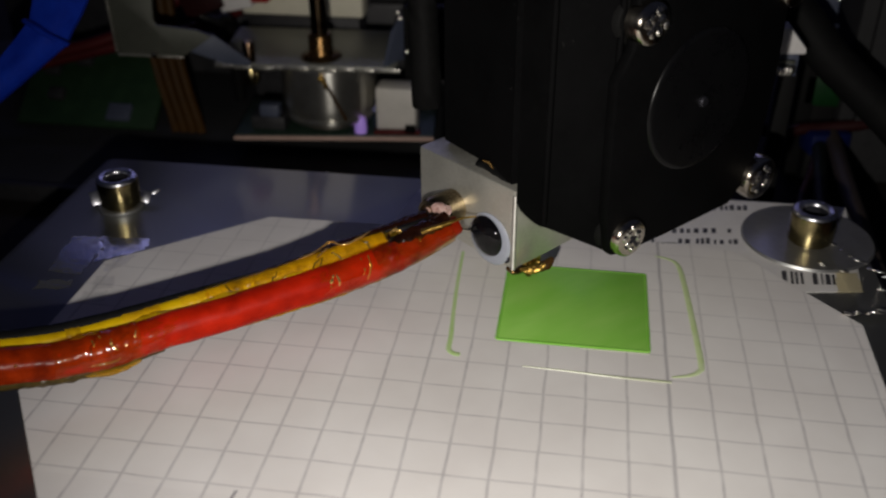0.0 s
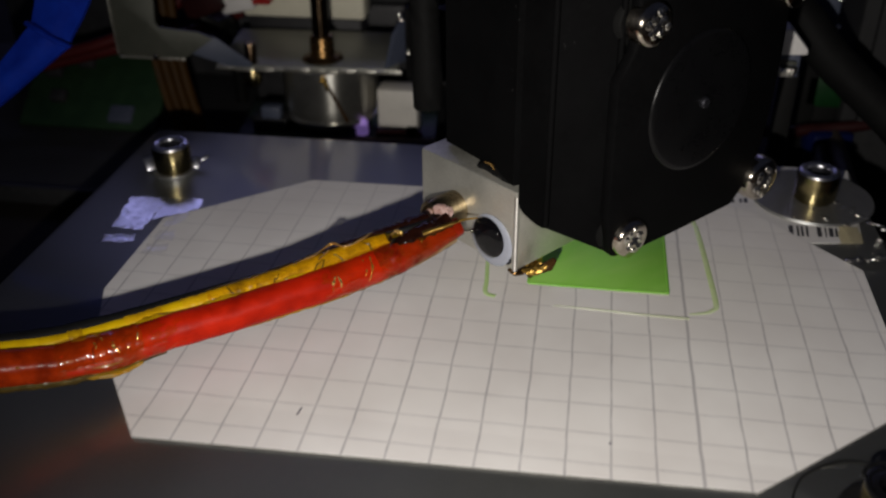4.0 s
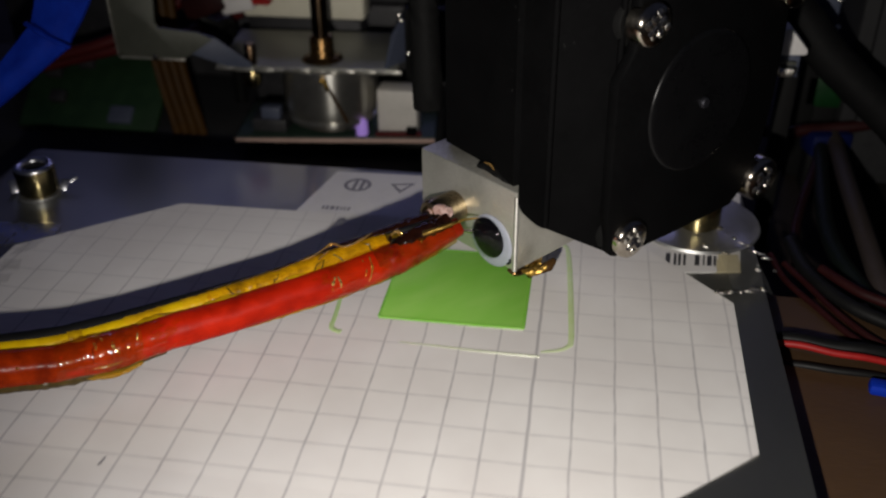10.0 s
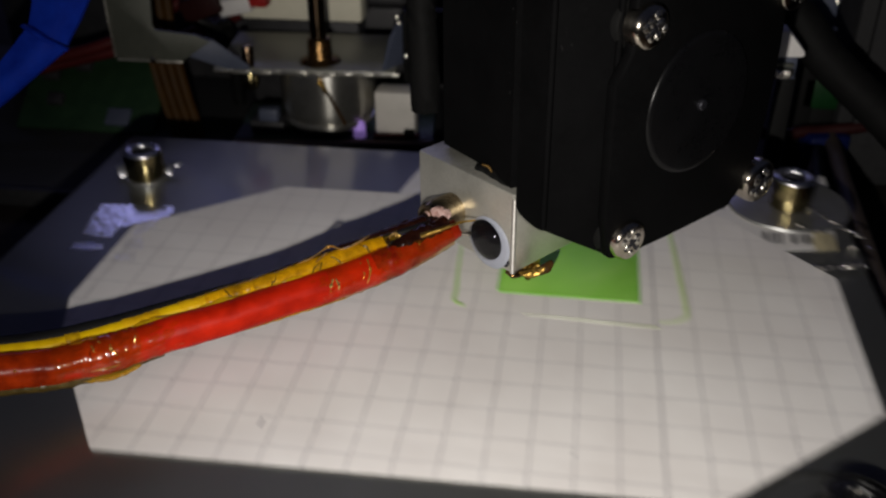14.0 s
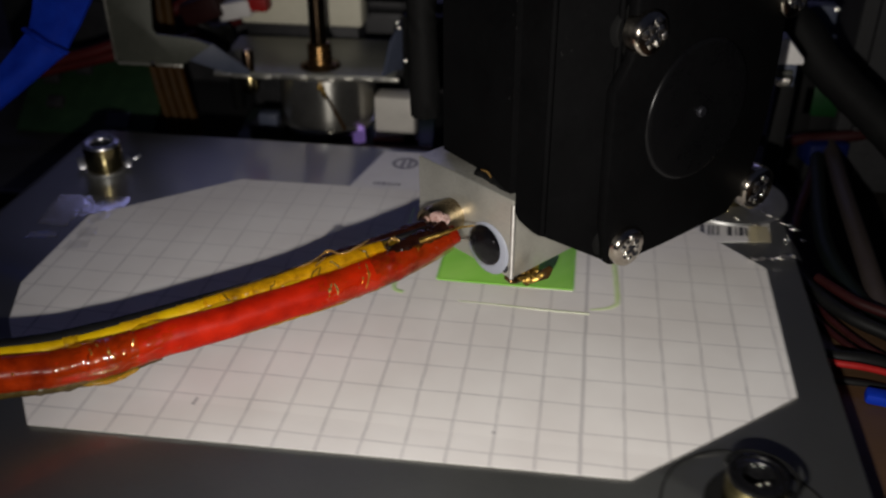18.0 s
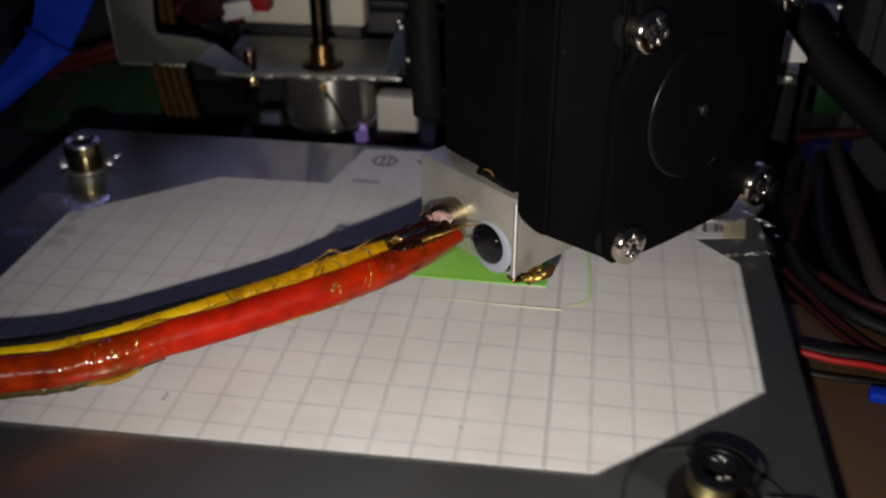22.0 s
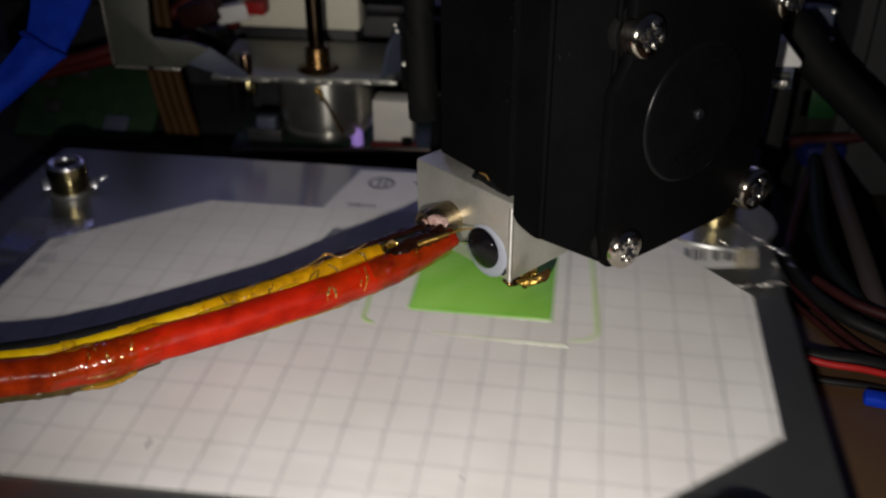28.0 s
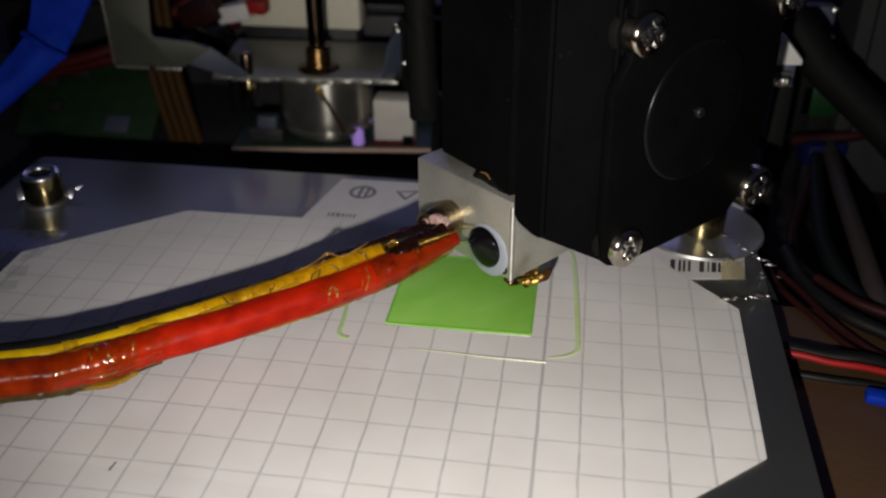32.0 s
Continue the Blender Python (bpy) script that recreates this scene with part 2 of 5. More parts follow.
M_FOLD_GLINT = surface("amber_crease_glint", (0.55, 0.26, 0.05), (0.85, 0.55, 0.20), (0.10, 0.18), 0.75, 420, 900, 0.3)
M_AMBER = surface("amber_ribbon", (0.030, 0.013, 0.002), (0.055, 0.024, 0.003), (0.5, 0.65), 0, 200, 900, 0.1, spec=0.15)
M_GREEN = print_material()
M_GREEN_THIN = surface("thin_green_strand", (0.50, 0.64, 0.26), (0.61, 0.69, 0.45), (0.3, 0.45), 0, 150, 900, 0.05)
M_GREEN_STRAND = surface("green_strand", (0.40, 0.62, 0.20), (0.54, 0.68, 0.36), (0.35, 0.5), 0, 150, 900, 0.05)
M_LABEL = surface("white_label", (0.62, 0.60, 0.58), (0.72, 0.70, 0.68), (0.4, 0.5))
M_PINK = surface("pinkish_glass_fibre", (0.22, 0.09, 0.07), (0.58, 0.42, 0.38), (0.5, 0.6), 0, 500, 2500, 0.3)
M_CARTRIDGE = surface("heat_stained_steel", (0.16, 0.11, 0.06), (0.56, 0.46, 0.30), (0.24, 0.33), 1.0, 250, 1500, 0.04, turned=0.7)
M_INK = surface("black_ink", (0.02, 0.02, 0.025), (0.05, 0.05, 0.06), (0.5, 0.6))
M_INK_GREY = surface("grey_ink", (0.16, 0.15, 0.17), (0.28, 0.27, 0.29), (0.5, 0.6))
M_WASHER = surface("polished_steel_washer", (0.28, 0.28, 0.275), (0.38, 0.38, 0.37), (0.34, 0.44), 0.80, 90, 900, 0.05, coat=0.5)
M_CRINKLE = film("crinkled_clear_tape", (0.995, 0.995, 0.995), (0.7, 0.7, 0.72), rough=0.14, bump=0.15, scale=200, dense=0.04, ior=1.55)
M_YELLOWED = film("yellowed_clear_tape", (0.97, 0.92, 0.74), (0.62, 0.55, 0.36), rough=0.2, bump=0.1, scale=200, dense=0.15)
M_STEEL = surface("galvanised_sheet", (0.20, 0.20, 0.175), (0.30, 0.30, 0.26), (0.36, 0.5), 0.35, 70, 900, 0.05)
M_MOTOR = surface("turned_steel", (0.34, 0.33, 0.30), (0.90, 0.88, 0.80), (0.26, 0.36), 0.93, 75, 800, 0.04, (1, 1, 14), turned=0.9)
M_CREAM = surface("cream_plastic", (0.70, 0.67, 0.53), (0.82, 0.78, 0.63), (0.4, 0.55))
M_BLUE = surface("blue_sleeving", (0.002, 0.018, 0.27), (0.004, 0.034, 0.40), (0.6, 0.75), 0, 200, 900, 0.1, spec=0.12)
M_REDWIRE = surface("red_wire", (0.22, 0.006, 0.006), (0.34, 0.012, 0.010), (0.45, 0.6), spec=0.3)
M_BLACKWIRE = surface("black_wire", (0.003, 0.003, 0.003), (0.0055, 0.0055, 0.0055), (0.45, 0.6), spec=0.25)
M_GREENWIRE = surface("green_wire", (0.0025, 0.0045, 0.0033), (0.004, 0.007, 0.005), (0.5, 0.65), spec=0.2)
M_BROWNWIRE = surface("grey_brown_wire", (0.030, 0.023, 0.020), (0.048, 0.037, 0.032), (0.5, 0.65), spec=0.25)
M_PCB = surface("circuit_board", (0.008, 0.018, 0.012), (0.018, 0.036, 0.024), (0.45, 0.6))
M_TERMINAL = surface("dark_green_plastic", (0.002, 0.020, 0.004), (0.004, 0.036, 0.008), (0.4, 0.55), spec=0.25)
M_PCB_EDGE = surface("board_edge", (0.34, 0.22, 0.18), (0.50, 0.36, 0.30), (0.5, 0.6))
M_WOOD = surface("brown_hardboard", (0.050, 0.025, 0.010), (0.085, 0.044, 0.018), (0.5, 0.7), 0, 30, 600, 0.15, (1, 5, 1))
M_BENCH = surface("dark_stained_wood", (0.010, 0.008, 0.007), (0.020, 0.016, 0.013), (0.6, 0.8), 0, 30, 600, 0.15, (1, 5, 1), spec=0.1)
M_WALL = surface("dark_wall", (0.05, 0.045, 0.04), (0.07, 0.065, 0.06), (0.8, 0.9), 0, 3, 60, 0.1)
M_SHEET = surface("dull_grey_sheet", (0.055, 0.058, 0.046), (0.085, 0.088, 0.072), (0.45, 0.6), 0.3, 70, 900, 0.05)
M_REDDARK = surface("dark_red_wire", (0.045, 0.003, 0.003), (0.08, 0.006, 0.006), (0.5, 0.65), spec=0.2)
M_DULL = surface("dull_blue_grey", (0.045, 0.055, 0.085), (0.07, 0.08, 0.12), (0.5, 0.6))
M_BRONZE = surface("scorched_bronze", (0.05, 0.03, 0.013), (0.22, 0.12, 0.04), (0.2, 0.34), 0.9, 500, 2500, 0.15)
M_BLUEDARK = surface("dark_blue_plastic", (0.001, 0.004, 0.035), (0.002, 0.006, 0.055), (0.5, 0.65), spec=0.2)
M_RUBBER = surface("matt_black_rubber", (0.004, 0.004, 0.004), (0.008, 0.008, 0.008), (0.6, 0.75), 0, 150, 1500, 0.1, spec=0.1)
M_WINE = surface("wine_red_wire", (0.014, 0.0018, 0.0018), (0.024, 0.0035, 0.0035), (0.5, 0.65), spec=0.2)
M_CLEAR = film("clear_dome", (0.97, 0.97, 0.98), (0.5, 0.5, 0.5), rough=0.06, bump=0.0, dense=0.0, ior=1.4)
M_EDGE = surface("bright_edge_metal", (0.20, 0.20, 0.18), (0.62, 0.60, 0.54), (0.25, 0.4), 0.8, 420, 1500, 0.3)
M_LED = glow("violet_led", (0.45, 0.28, 0.85), 0.16)
M_SHAFT = surface("oiled_lead_screw", (0.07, 0.045, 0.03), (0.22, 0.15, 0.09), (0.16, 0.23), 1.0, 300, 1500, 0.05, turned=0.7)
M_GLINT = surface("bright_steel_and_glints", (0.68, 0.65, 0.58), (0.88, 0.85, 0.78), (0.22, 0.34), 1.0, 500, 2500, 0.3)
M_RIM = surface("bare_steel_rim", (0.50, 0.50, 0.54), (0.70, 0.70, 0.74), (0.24, 0.34), 1.0, 300, 2500, 0.05)
M_FOIL = surface("shiny_tape", (0.74, 0.74, 0.74), (0.92, 0.92, 0.92), (0.10, 0.24), 0.9, 500, 1200, 0.15)
M_KAPTON_PALE = surface("thin_amber_tape_on_yellow", (0.36, 0.18, 0.003), (0.66, 0.41, 0.006), (0.3, 0.42), 0, 480, 600, 0.2, spec=0.08)
M_TAPE_FILM = film("amber_tape_film", (0.98, 0.88, 0.46), (0.55, 0.31, 0.008), (0.74, 0.48, 0.02), rough=0.14, bump=0.5, scale=260, dense=0.08, patch=160, ior=1.5)
M_TAPE_RAG = film("ragged_amber_tape", (0.97, 0.82, 0.58), (0.38, 0.08, 0.004), (0.60, 0.20, 0.014), rough=0.11, bump=0.35, scale=120, dense=0.06, patch=160, ior=1.42)
M_CLEAR_STRAND = film("clear_plastic_strand", (0.93, 0.96, 0.86), (0.60, 0.65, 0.42), (0.72, 0.75, 0.56), rough=0.34, bump=0.1, scale=300, dense=0.45)
M_CONN = surface("ivory_plastic", (0.48, 0.46, 0.42), (0.60, 0.57, 0.52), (0.45, 0.6))


# ---- building helpers (all lengths in millimetres) ----
def thing(name, x=0, y=0, z=0, label="", category="", group="", kind=""):
    ob = new(name)
    ob.empty_display_size = 0.01
    ob.location = (x * MM, y * MM, z * MM)
    return tagged(ob, label, category, group, kind)


def part(name, bm, material, parent=None, label="", smooth=40, outward=True):
    for v in bm.verts:
        v.co *= MM
    if outward:
        bmesh.ops.recalc_face_normals(bm, faces=bm.faces)
    me = bpy.data.meshes.new(name)
    bm.to_mesh(me)
    bm.free()
    me.materials.append(material)
    if smooth:
        me.set_sharp_from_angle(angle=radians(smooth))
    ob = new(name, me)
    if parent:
        ob.parent = parent
    if label:
        ob["label"] = label
    return ob


def box(sx, sy, sz, at=(0, 0, 0), bevel=0.3, turn=None, seg=2):
    """A block with rounded edges, centred on at."""
    bm = bmesh.new()
    bmesh.ops.create_cube(bm, size=1)
    bmesh.ops.scale(bm, vec=(sx, sy, sz), verts=bm.verts)
    if bevel:
        bmesh.ops.bevel(bm, geom=bm.edges[:], offset=min(bevel, sx * .45, sy * .45, sz * .45), segments=seg, affect="EDGES", profile=0.5)
    if turn is not None:
        bmesh.ops.transform(bm, matrix=turn.to_4x4(), verts=bm.verts)
    bmesh.ops.translate(bm, vec=at, verts=bm.verts)
    return bm


def lathe(profile, n=40, axis=None, at=(0, 0, 0)):
    """Turns (radius, height) pairs about z, then tips z to axis and moves to at."""
    bm = bmesh.new()
    rings = []
    for r, h in profile:
        if r < 1e-6:
            rings.append([bm.verts.new((0, 0, h))])
        else:
            rings.append([bm.verts.new((r * math.cos(2 * math.pi * i / n), r * math.sin(2 * math.pi * i / n), h)) for i in range(n)])
    for a, b in zip(rings, rings[1:]):
        for i in range(n):
            j = (i + 1) % n
            if len(a) == 1 and len(b) == 1:
                continue
            if len(a) == 1:
                bm.faces.new((a[0], b[j], b[i]))
            elif len(b) == 1:
                bm.faces.new((a[i], a[j], b[0]))
            else:
                bm.faces.new((a[i], a[j], b[j], b[i]))
    for f in bm.faces:
        f.smooth = True
    if axis is not None:
        q = Vector((0, 0, 1)).rotation_difference(Vector(axis).normalized())
        bmesh.ops.rotate(bm, cent=(0, 0, 0), matrix=q.to_matrix(), verts=bm.verts)
    bmesh.ops.translate(bm, vec=at, verts=bm.verts)
    return bm


def slab(points, z0, z1, bevel=0.0, frame3=None, cuts=0):
    """A flat polygon with thickness. frame3: (origin, u, v, w) in place of the x, y, z axes."""
    bm = bmesh.new()
    o, u, v, w = frame3 or (Vector(), Vector((1, 0, 0)), Vector((0, 1, 0)), Vector((0, 0, 1)))
    lo = [bm.verts.new(o + u * a + v * b + w * z0) for a, b in points]
    hi = [bm.verts.new(o + u * a + v * b + w * z1) for a, b in points]
    n = len(points)
    bm.faces.new(lo[::-1]); bm.faces.new(hi)
    for i in range(n):
        bm.faces.new((lo[i], lo[(i + 1) % n], hi[(i + 1) % n], hi[i]))
    if bevel:
        bmesh.ops.recalc_face_normals(bm, faces=bm.faces)
        bmesh.ops.bevel(bm, geom=bm.edges[:], offset=bevel, segments=2, affect="EDGES", profile=0.5)
    return bm


def smooth_path(pts, per=8):
    """A round curve through the points (Catmull-Rom)."""
    P = [Vector(p) for p in pts]
    P = [P[0] * 2 - P[1]] + P + [P[-1] * 2 - P[-2]]
    out = []
    for a, b, c, d in zip(P, P[1:], P[2:], P[3:]):
        for i in range(per):
            s = i / per
            out.append(0.5 * ((2 * b) + (c - a) * s + (2 * a - 5 * b + 4 * c - d) * s * s + (3 * b - a - 3 * c + d) * s ** 3))
    out.append(P[-2])
    return out


def tube(pts, radius, n=14, per=8, flat=1.0, wobble=0.0, caps=True, seed=3):
    """A pipe along a curve; radius is a number or a function of the way along it (0 to 1)."""
    path = smooth_path(pts, per)
    bm = bmesh.new()
    rings, up = [], Vector((0, 0, 1))
    for i, p in enumerate(path):
        d = (path[min(i + 1, len(path) - 1)] - path[max(i - 1, 0)]).normalized()
        side = d.cross(up)
        side = side.normalized() if side.length > 1e-3 else Vector((1, 0, 0))
        top = side.cross(d).normalized()
        s = i / (len(path) - 1)
        r = radius(s) if callable(radius) else radius
        ring = []
        for k in range(n):
            a = 2 * math.pi * k / n
            q = r
            if wobble:
                q *= 1 + wobble * noise.noise(Vector((i * 0.35, k * 1.1, seed * 7.3)))
            ring.append(bm.verts.new(p + side * math.cos(a) * q + top * math.sin(a) * q * flat))
        rings.append(ring)
    for a, b in zip(rings, rings[1:]):
        for k in range(n):
            bm.faces.new((a[k], a[(k + 1) % n], b[(k + 1) % n], b[k])).smooth = True
    if caps:
        bm.faces.new(rings[0][::-1]); bm.faces.new(rings[-1])
    return bm


def ribbon(left, right, thick, seed=1, across=8):
    """A flat strap between two edges, with thickness and a few soft waves."""
    L, R = smooth_path(left, 8), smooth_path(right, 8)
    bm = bmesh.new()
    faces = []
    for side in (0, 1):
        grid = []
        for i, (a, b) in enumerate(zip(L, R)):
            row = []
            along = (L[min(i + 1, len(L) - 1)] - L[max(i - 1, 0)]).normalized()
            n = (b - a).cross(along).normalized()
            for k in range(across + 1):
                s = k / across
                w = 0.5 * noise.noise(Vector((i * 0.25, s * 3.0, seed))) + 0.4 * abs(s - 0.5)
                row.append(bm.verts.new(a.lerp(b, s) + n * (w + side * thick)))
            grid.append(row)
        faces.append(grid)
    for grid in faces:
        for p, q in zip(grid, grid[1:]):
            for k in range(across):
                bm.faces.new((p[k], p[k + 1], q[k + 1], q[k])).smooth = True
    lo, hi = faces
    rim = lambda g: g[0] + [r[-1] for r in g[1:]] + g[-1][-2::-1] + [r[0] for r in g[-2:0:-1]]
    A, B = rim(lo), rim(hi)
    for i in range(len(A)):
        j = (i + 1) % len(A)
        bm.faces.new((A[i], A[j], B[j], B[i]))
    return bm


def joined(*bms):
    out = bmesh.new()
    for b in bms:
        me = bpy.data.meshes.new("tmp")
        b.to_mesh(me); b.free()
        out.from_mesh(me)
        bpy.data.meshes.remove(me)
    return out


# ---- setting ----
def build_setting():
    g = part("ground", box(2400, 1500, 18, (-100, 148, -31), 1.0), M_BENCH)
    tagged(g, "dark stained wooden bench top under the printer", "bench", kind="structure")
    # the wall stands well behind, with the window above the view
    x0, x1, z0, z1 = -620, 305, 350, 580
    w = part("wall_north", joined(box(860, 40, 1400, (x0 - 430, 920, 400), 1), box(860, 40, 1400, (x1 + 430, 920, 400), 1),
                                  box(x1 - x0, 40, z0 + 300, ((x0 + x1) / 2, 920, z0 / 2 - 150), 1), box(x1 - x0, 40, 1100 - z1, ((x0 + x1) / 2, 920, 550 + z1 / 2), 1)), M_WALL)
    tagged(w, "dark plain wall behind the bench", "wall", kind="structure")
    win = thing("window_1", (x0 + x1) / 2, 920, z0, "dark window frame with dim blue evening light", "window", kind="structure")
    for sx, sz, x, z in ((20, z1 - z0, (x0 - x1) / 2 + 10, (z1 - z0) / 2), (20, z1 - z0, (x1 - x0) / 2 - 10, (z1 - z0) / 2), (x1 - x0 - 40, 20, 0, 10), (x1 - x0 - 40, 20, 0, z1 - z0 - 10)):
        part("window_frame", box(sx, 30, sz, (x, 0, z), 2), M_DARK, win)


def build_board():
    bd = thing("side_board", 92, -33, -22, "brown hardboard panel beside the moving bed", "board")
    part("panel", box(152, 140, 3, (0, 0, 14.5), 0.4), M_WOOD, bd)
    for x in (-60, 60):
        part("batten", box(14, 132, 13, (x, 0, 6.5), 0.5), M_WOOD, bd)


# ---- the moving bed ----
def socket_bolt(x, y, parent, top=6.0, label="", washer=5.4, r=3.55, h=5.2, rim=True):
    """A socket head cap screw: knurled-edge head, hex socket, washer under it."""
    z0 = top - h
    bm = lathe([(0, z0), (r - 0.45, z0), (r - 0.4, z0 + 0.35), (r, z0 + 0.5), (r, top - 0.75), (r - 0.05, top - 0.6)], 44, at=(x, y, 0))
    bolt = part("bolt", bm, M_BRASSY, parent, label)
    if not rim:
        return bolt
    mid, half = (r - 0.05 + 1.9) / 2, (r - 0.05 - 1.9) / 2
    part("rim", lathe([(mid + half * math.cos(radians(a)), top - 0.6 + 0.6 * math.sin(radians(a))) for a in range(0, 181, 15)], 44, at=(x, y, 0)), M_RIM, bolt, "rounded bright rim")
    part("socket", lathe([(1.95, top - 0.55), (1.85, top - 2.6), (0, top - 2.9)], 6, at=(x, y, 0)), M_SOCKET, bolt)
    if washer:
        part("washer", lathe([(0, -0.2), (washer - .1, -0.2), (washer, 0.1), (washer - .1, z0), (0, z0)], 40, at=(x, y, 0)), M_WASHER, bolt)
    return bolt


def crinkled(cx, cy, sx, sy, z, amp, turn=0.0, n=22, seed=0.0, rag=0.12, slope=0.0):
    """A crumpled film with a ragged outline."""
    bm = bmesh.new()
    rot = Matrix.Rotation(radians(turn), 3, "Z")
    vs = {}
    for i in range(n + 1):
        for j in range(n + 1):
            u, v = i / n - 0.5, j / n - 0.5
            k = noise.noise(Vector((u * 5 + seed, v * 5, seed))) + 0.5 * noise.noise(Vector((u * 13, v * 13 + seed, 1)))
            e = 1 + rag * noise.noise(Vector((u * 4, v * 4, seed + 5)))
            p = rot @ Vector((u * sx * e, v * sy * e, 0))
            vs[i, j] = bm.verts.new((cx + p.x, cy + p.y, z + amp * (0.5 + abs(k)) + slope * (0.6 * sx - p.x)))
    for i in range(n):
        for j in range(n):
            bm.faces.new((vs[i, j], vs[i + 1, j], vs[i + 1, j + 1], vs[i, j + 1])).smooth = True
    return bm


def crinkled_quad(corners, z, amp, n=14, seed=0.0, rag=0.5, slope=0.0):
    """A four-cornered film with small wrinkles and an uneven outline."""
    bm = bmesh.new()
    a, b, c, d = (Vector((x, y, 0)) for x, y in corners)
    vs = {}
    for i in range(n + 1):
        for j in range(n + 1):
            u, v = i / n, j / n
            p = a.lerp(b, u).lerp(d.lerp(c, u), v)
            p += Vector((noise.noise(Vector((p.x, p.y, seed))), noise.noise(Vector((p.x, p.y, seed + 7))), 0)) * rag
            k = noise.noise(Vector((p.x * 0.8 + seed, p.y * 0.8, seed))) + 0.4 * noise.noise(Vector((p.x * 2.2, p.y * 2.2 + seed, 1)))
            vs[i, j] = bm.verts.new((p.x, p.y, z + amp * (0.6 + k) + slope * (p.x - a.x)))
    for i in range(n):
        for j in range(n):
            bm.faces.new((vs[i, j], vs[i + 1, j], vs[i + 1, j + 1], vs[i, j + 1])).smooth = True
    return bm


def rounded(x0, x1, y0, y1, r, n=6):
    pts = []
    for cx, cy, a0 in ((x1 - r, y1 - r, 0), (x0 + r, y1 - r, 90), (x0 + r, y0 + r, 180), (x1 - r, y0 + r, 270)):
        pts += [(cx + r * math.cos(radians(a0 + 90 * i / n)), cy + r * math.sin(radians(a0 + 90 * i / n))) for i in range(n + 1)]
    return pts


def build_bed():
    bed = thing("print_bed", label="brushed aluminium printer bed plate held by socket bolts", category="printer bed")
    part("plate", slab(rounded(-98, 31.2, -42, 55, 1.5), -3.3, -0.14, 0.15), M_PLATE, bed)
    part("carriage", box(64, 66, 7, (-42, 6, -7.2), 1.0), M_DARK, bed, "dark steel carriage under the plate")
    for x in (-66, -20):
        part("rail_block", box(16, 40, 8, (x, 6, -14.5), 1.0), M_DARK, bed)
    socket_bolt(-87.3, 37.9, bed, 5.6, washer=3.7, r=3.3)
    socket_bolt(23.0, 42.0, bed, 5.9, washer=0, r=3.35, h=5.5)
    front = socket_bolt(18.1, -28.8, bed, 5.0, "brass-coloured socket bolt, its top blackened as a dark reflection", washer=0, r=3.2, h=5.1, rim=False)
    at = (18.1, -28.8, 0)
    part("base_ring", lathe([(3.0, -0.2), (4.9, -0.2), (5.0, 0.3), (4.8, 0.8), (4.2, 0.9), (3.0, 0.7)], 40, at=at), M_RUBBER, front, "black rubber ring under the bolt")
    # the top's dark reflection is put in as black colour
    part("top", lathe([(3.16, 4.3), (3.2, 4.45), (3.1, 4.75), (2.85, 4.85), (2.6, 4.8), (2.5, 4.62), (2.35, 4.66), (1.75, 4.7), (1.6, 4.5)], 40, at=at), M_BLACK_GLOSS, front, "top with a ring groove, black in place of a dark reflection")
    part("socket", lathe([(1.72, 4.6), (1.5, 4.3), (1.45, 2.6), (0, 2.4)], 6, at=at), M_BLACK_GLOSS, front, "black hex socket")
    # small bright beads stand in for the highlights round the socket
    for dx, dy in ((-0.35, 1.35), (0.5, 1.3), (-0.1, -1.4), (0.75, -1.15)):
        part("socket_glint", lathe([(0, -0.15), (0.18, 0), (0.1, 0.12), (0, 0.16)], 8, at=(18.1 + dx, -28.8 + dy, 4.62)), M_GLINT, front, "bright bead as a glint in the socket")
    loop = [(9.4, -36, 0), (8.7, -31, 0), (8.9, -27.5, 0), (10.3, -24, 0), (12.6, -21.9, 0), (15.5, -20.5, 0), (18.5, -20.6, 0), (21.5, -22.4, 0), (24.0, -24.2, 0), (26.3, -27.4, 0)]
    part("wire_loop", tube(loop, 0.12, 8, 8), M_BLACKWIRE, bed, "thin black wire looped round the bolt")
    ring = [(18.6 + 3.8 * math.cos(radians(a)), -28.5 + 3.5 * math.sin(radians(a)), 4.3 - 0.5 * math.cos(radians(a))) for a in range(-50, 186, 22)]
    part("rubber_ring", tube(ring, 0.24, 8, 6), M_BLACKWIRE, bed, "loose black rubber ring round the cap")
    tilt = Matrix.Rotation(radians(4), 3, "Z")
    clip = part("clip", box(4.4, 6.5, 2.2, (26.6, -33.2, 0.9), 0.4, tilt), M_BLACK_GLOSS, bed, "small black plastic clip")
    part("clip_jaw", box(1.0, 4.5, 1.8, (23.6, -32.6, 0.8), 0.3, tilt), M_BLACK_GLOSS, clip)
    part("clip_jaw", box(0.8, 4.5, 1.6, (22.2, -33.4, 0.7), 0.3, tilt), M_BLACK_GLOSS, clip)
    part("clip_lip", box(5.0, 0.3, 0.25, (25.4, -29.8, 2.0), 0.1, tilt), M_EDGE, clip, "bright metal lip")
    for x0, y0, x1, y1 in ((12.8, -21.9, 15.7, -21.1), (10.6, -22.6, 12.0, -22.2)):
        part("scratch", slab([(x0, y0), (x1, y1), (x1, y1 + 0.09), (x0, y0 + 0.09)], -0.14, -0.12), M_EDGE, bed, "fine bright scratch")

    # sticker under the far edge of the paper
    sticker = part("sticker", slab([(-42.2, 37.0), (-38.8, 53.3), (11, 54.4), (31.0, 54.6), (28.2, 29.2), (18, 27.5)], -0.14, -0.08), M_LABEL, bed, "white printed sticker with grey ink")
    rng = random.Random(4)
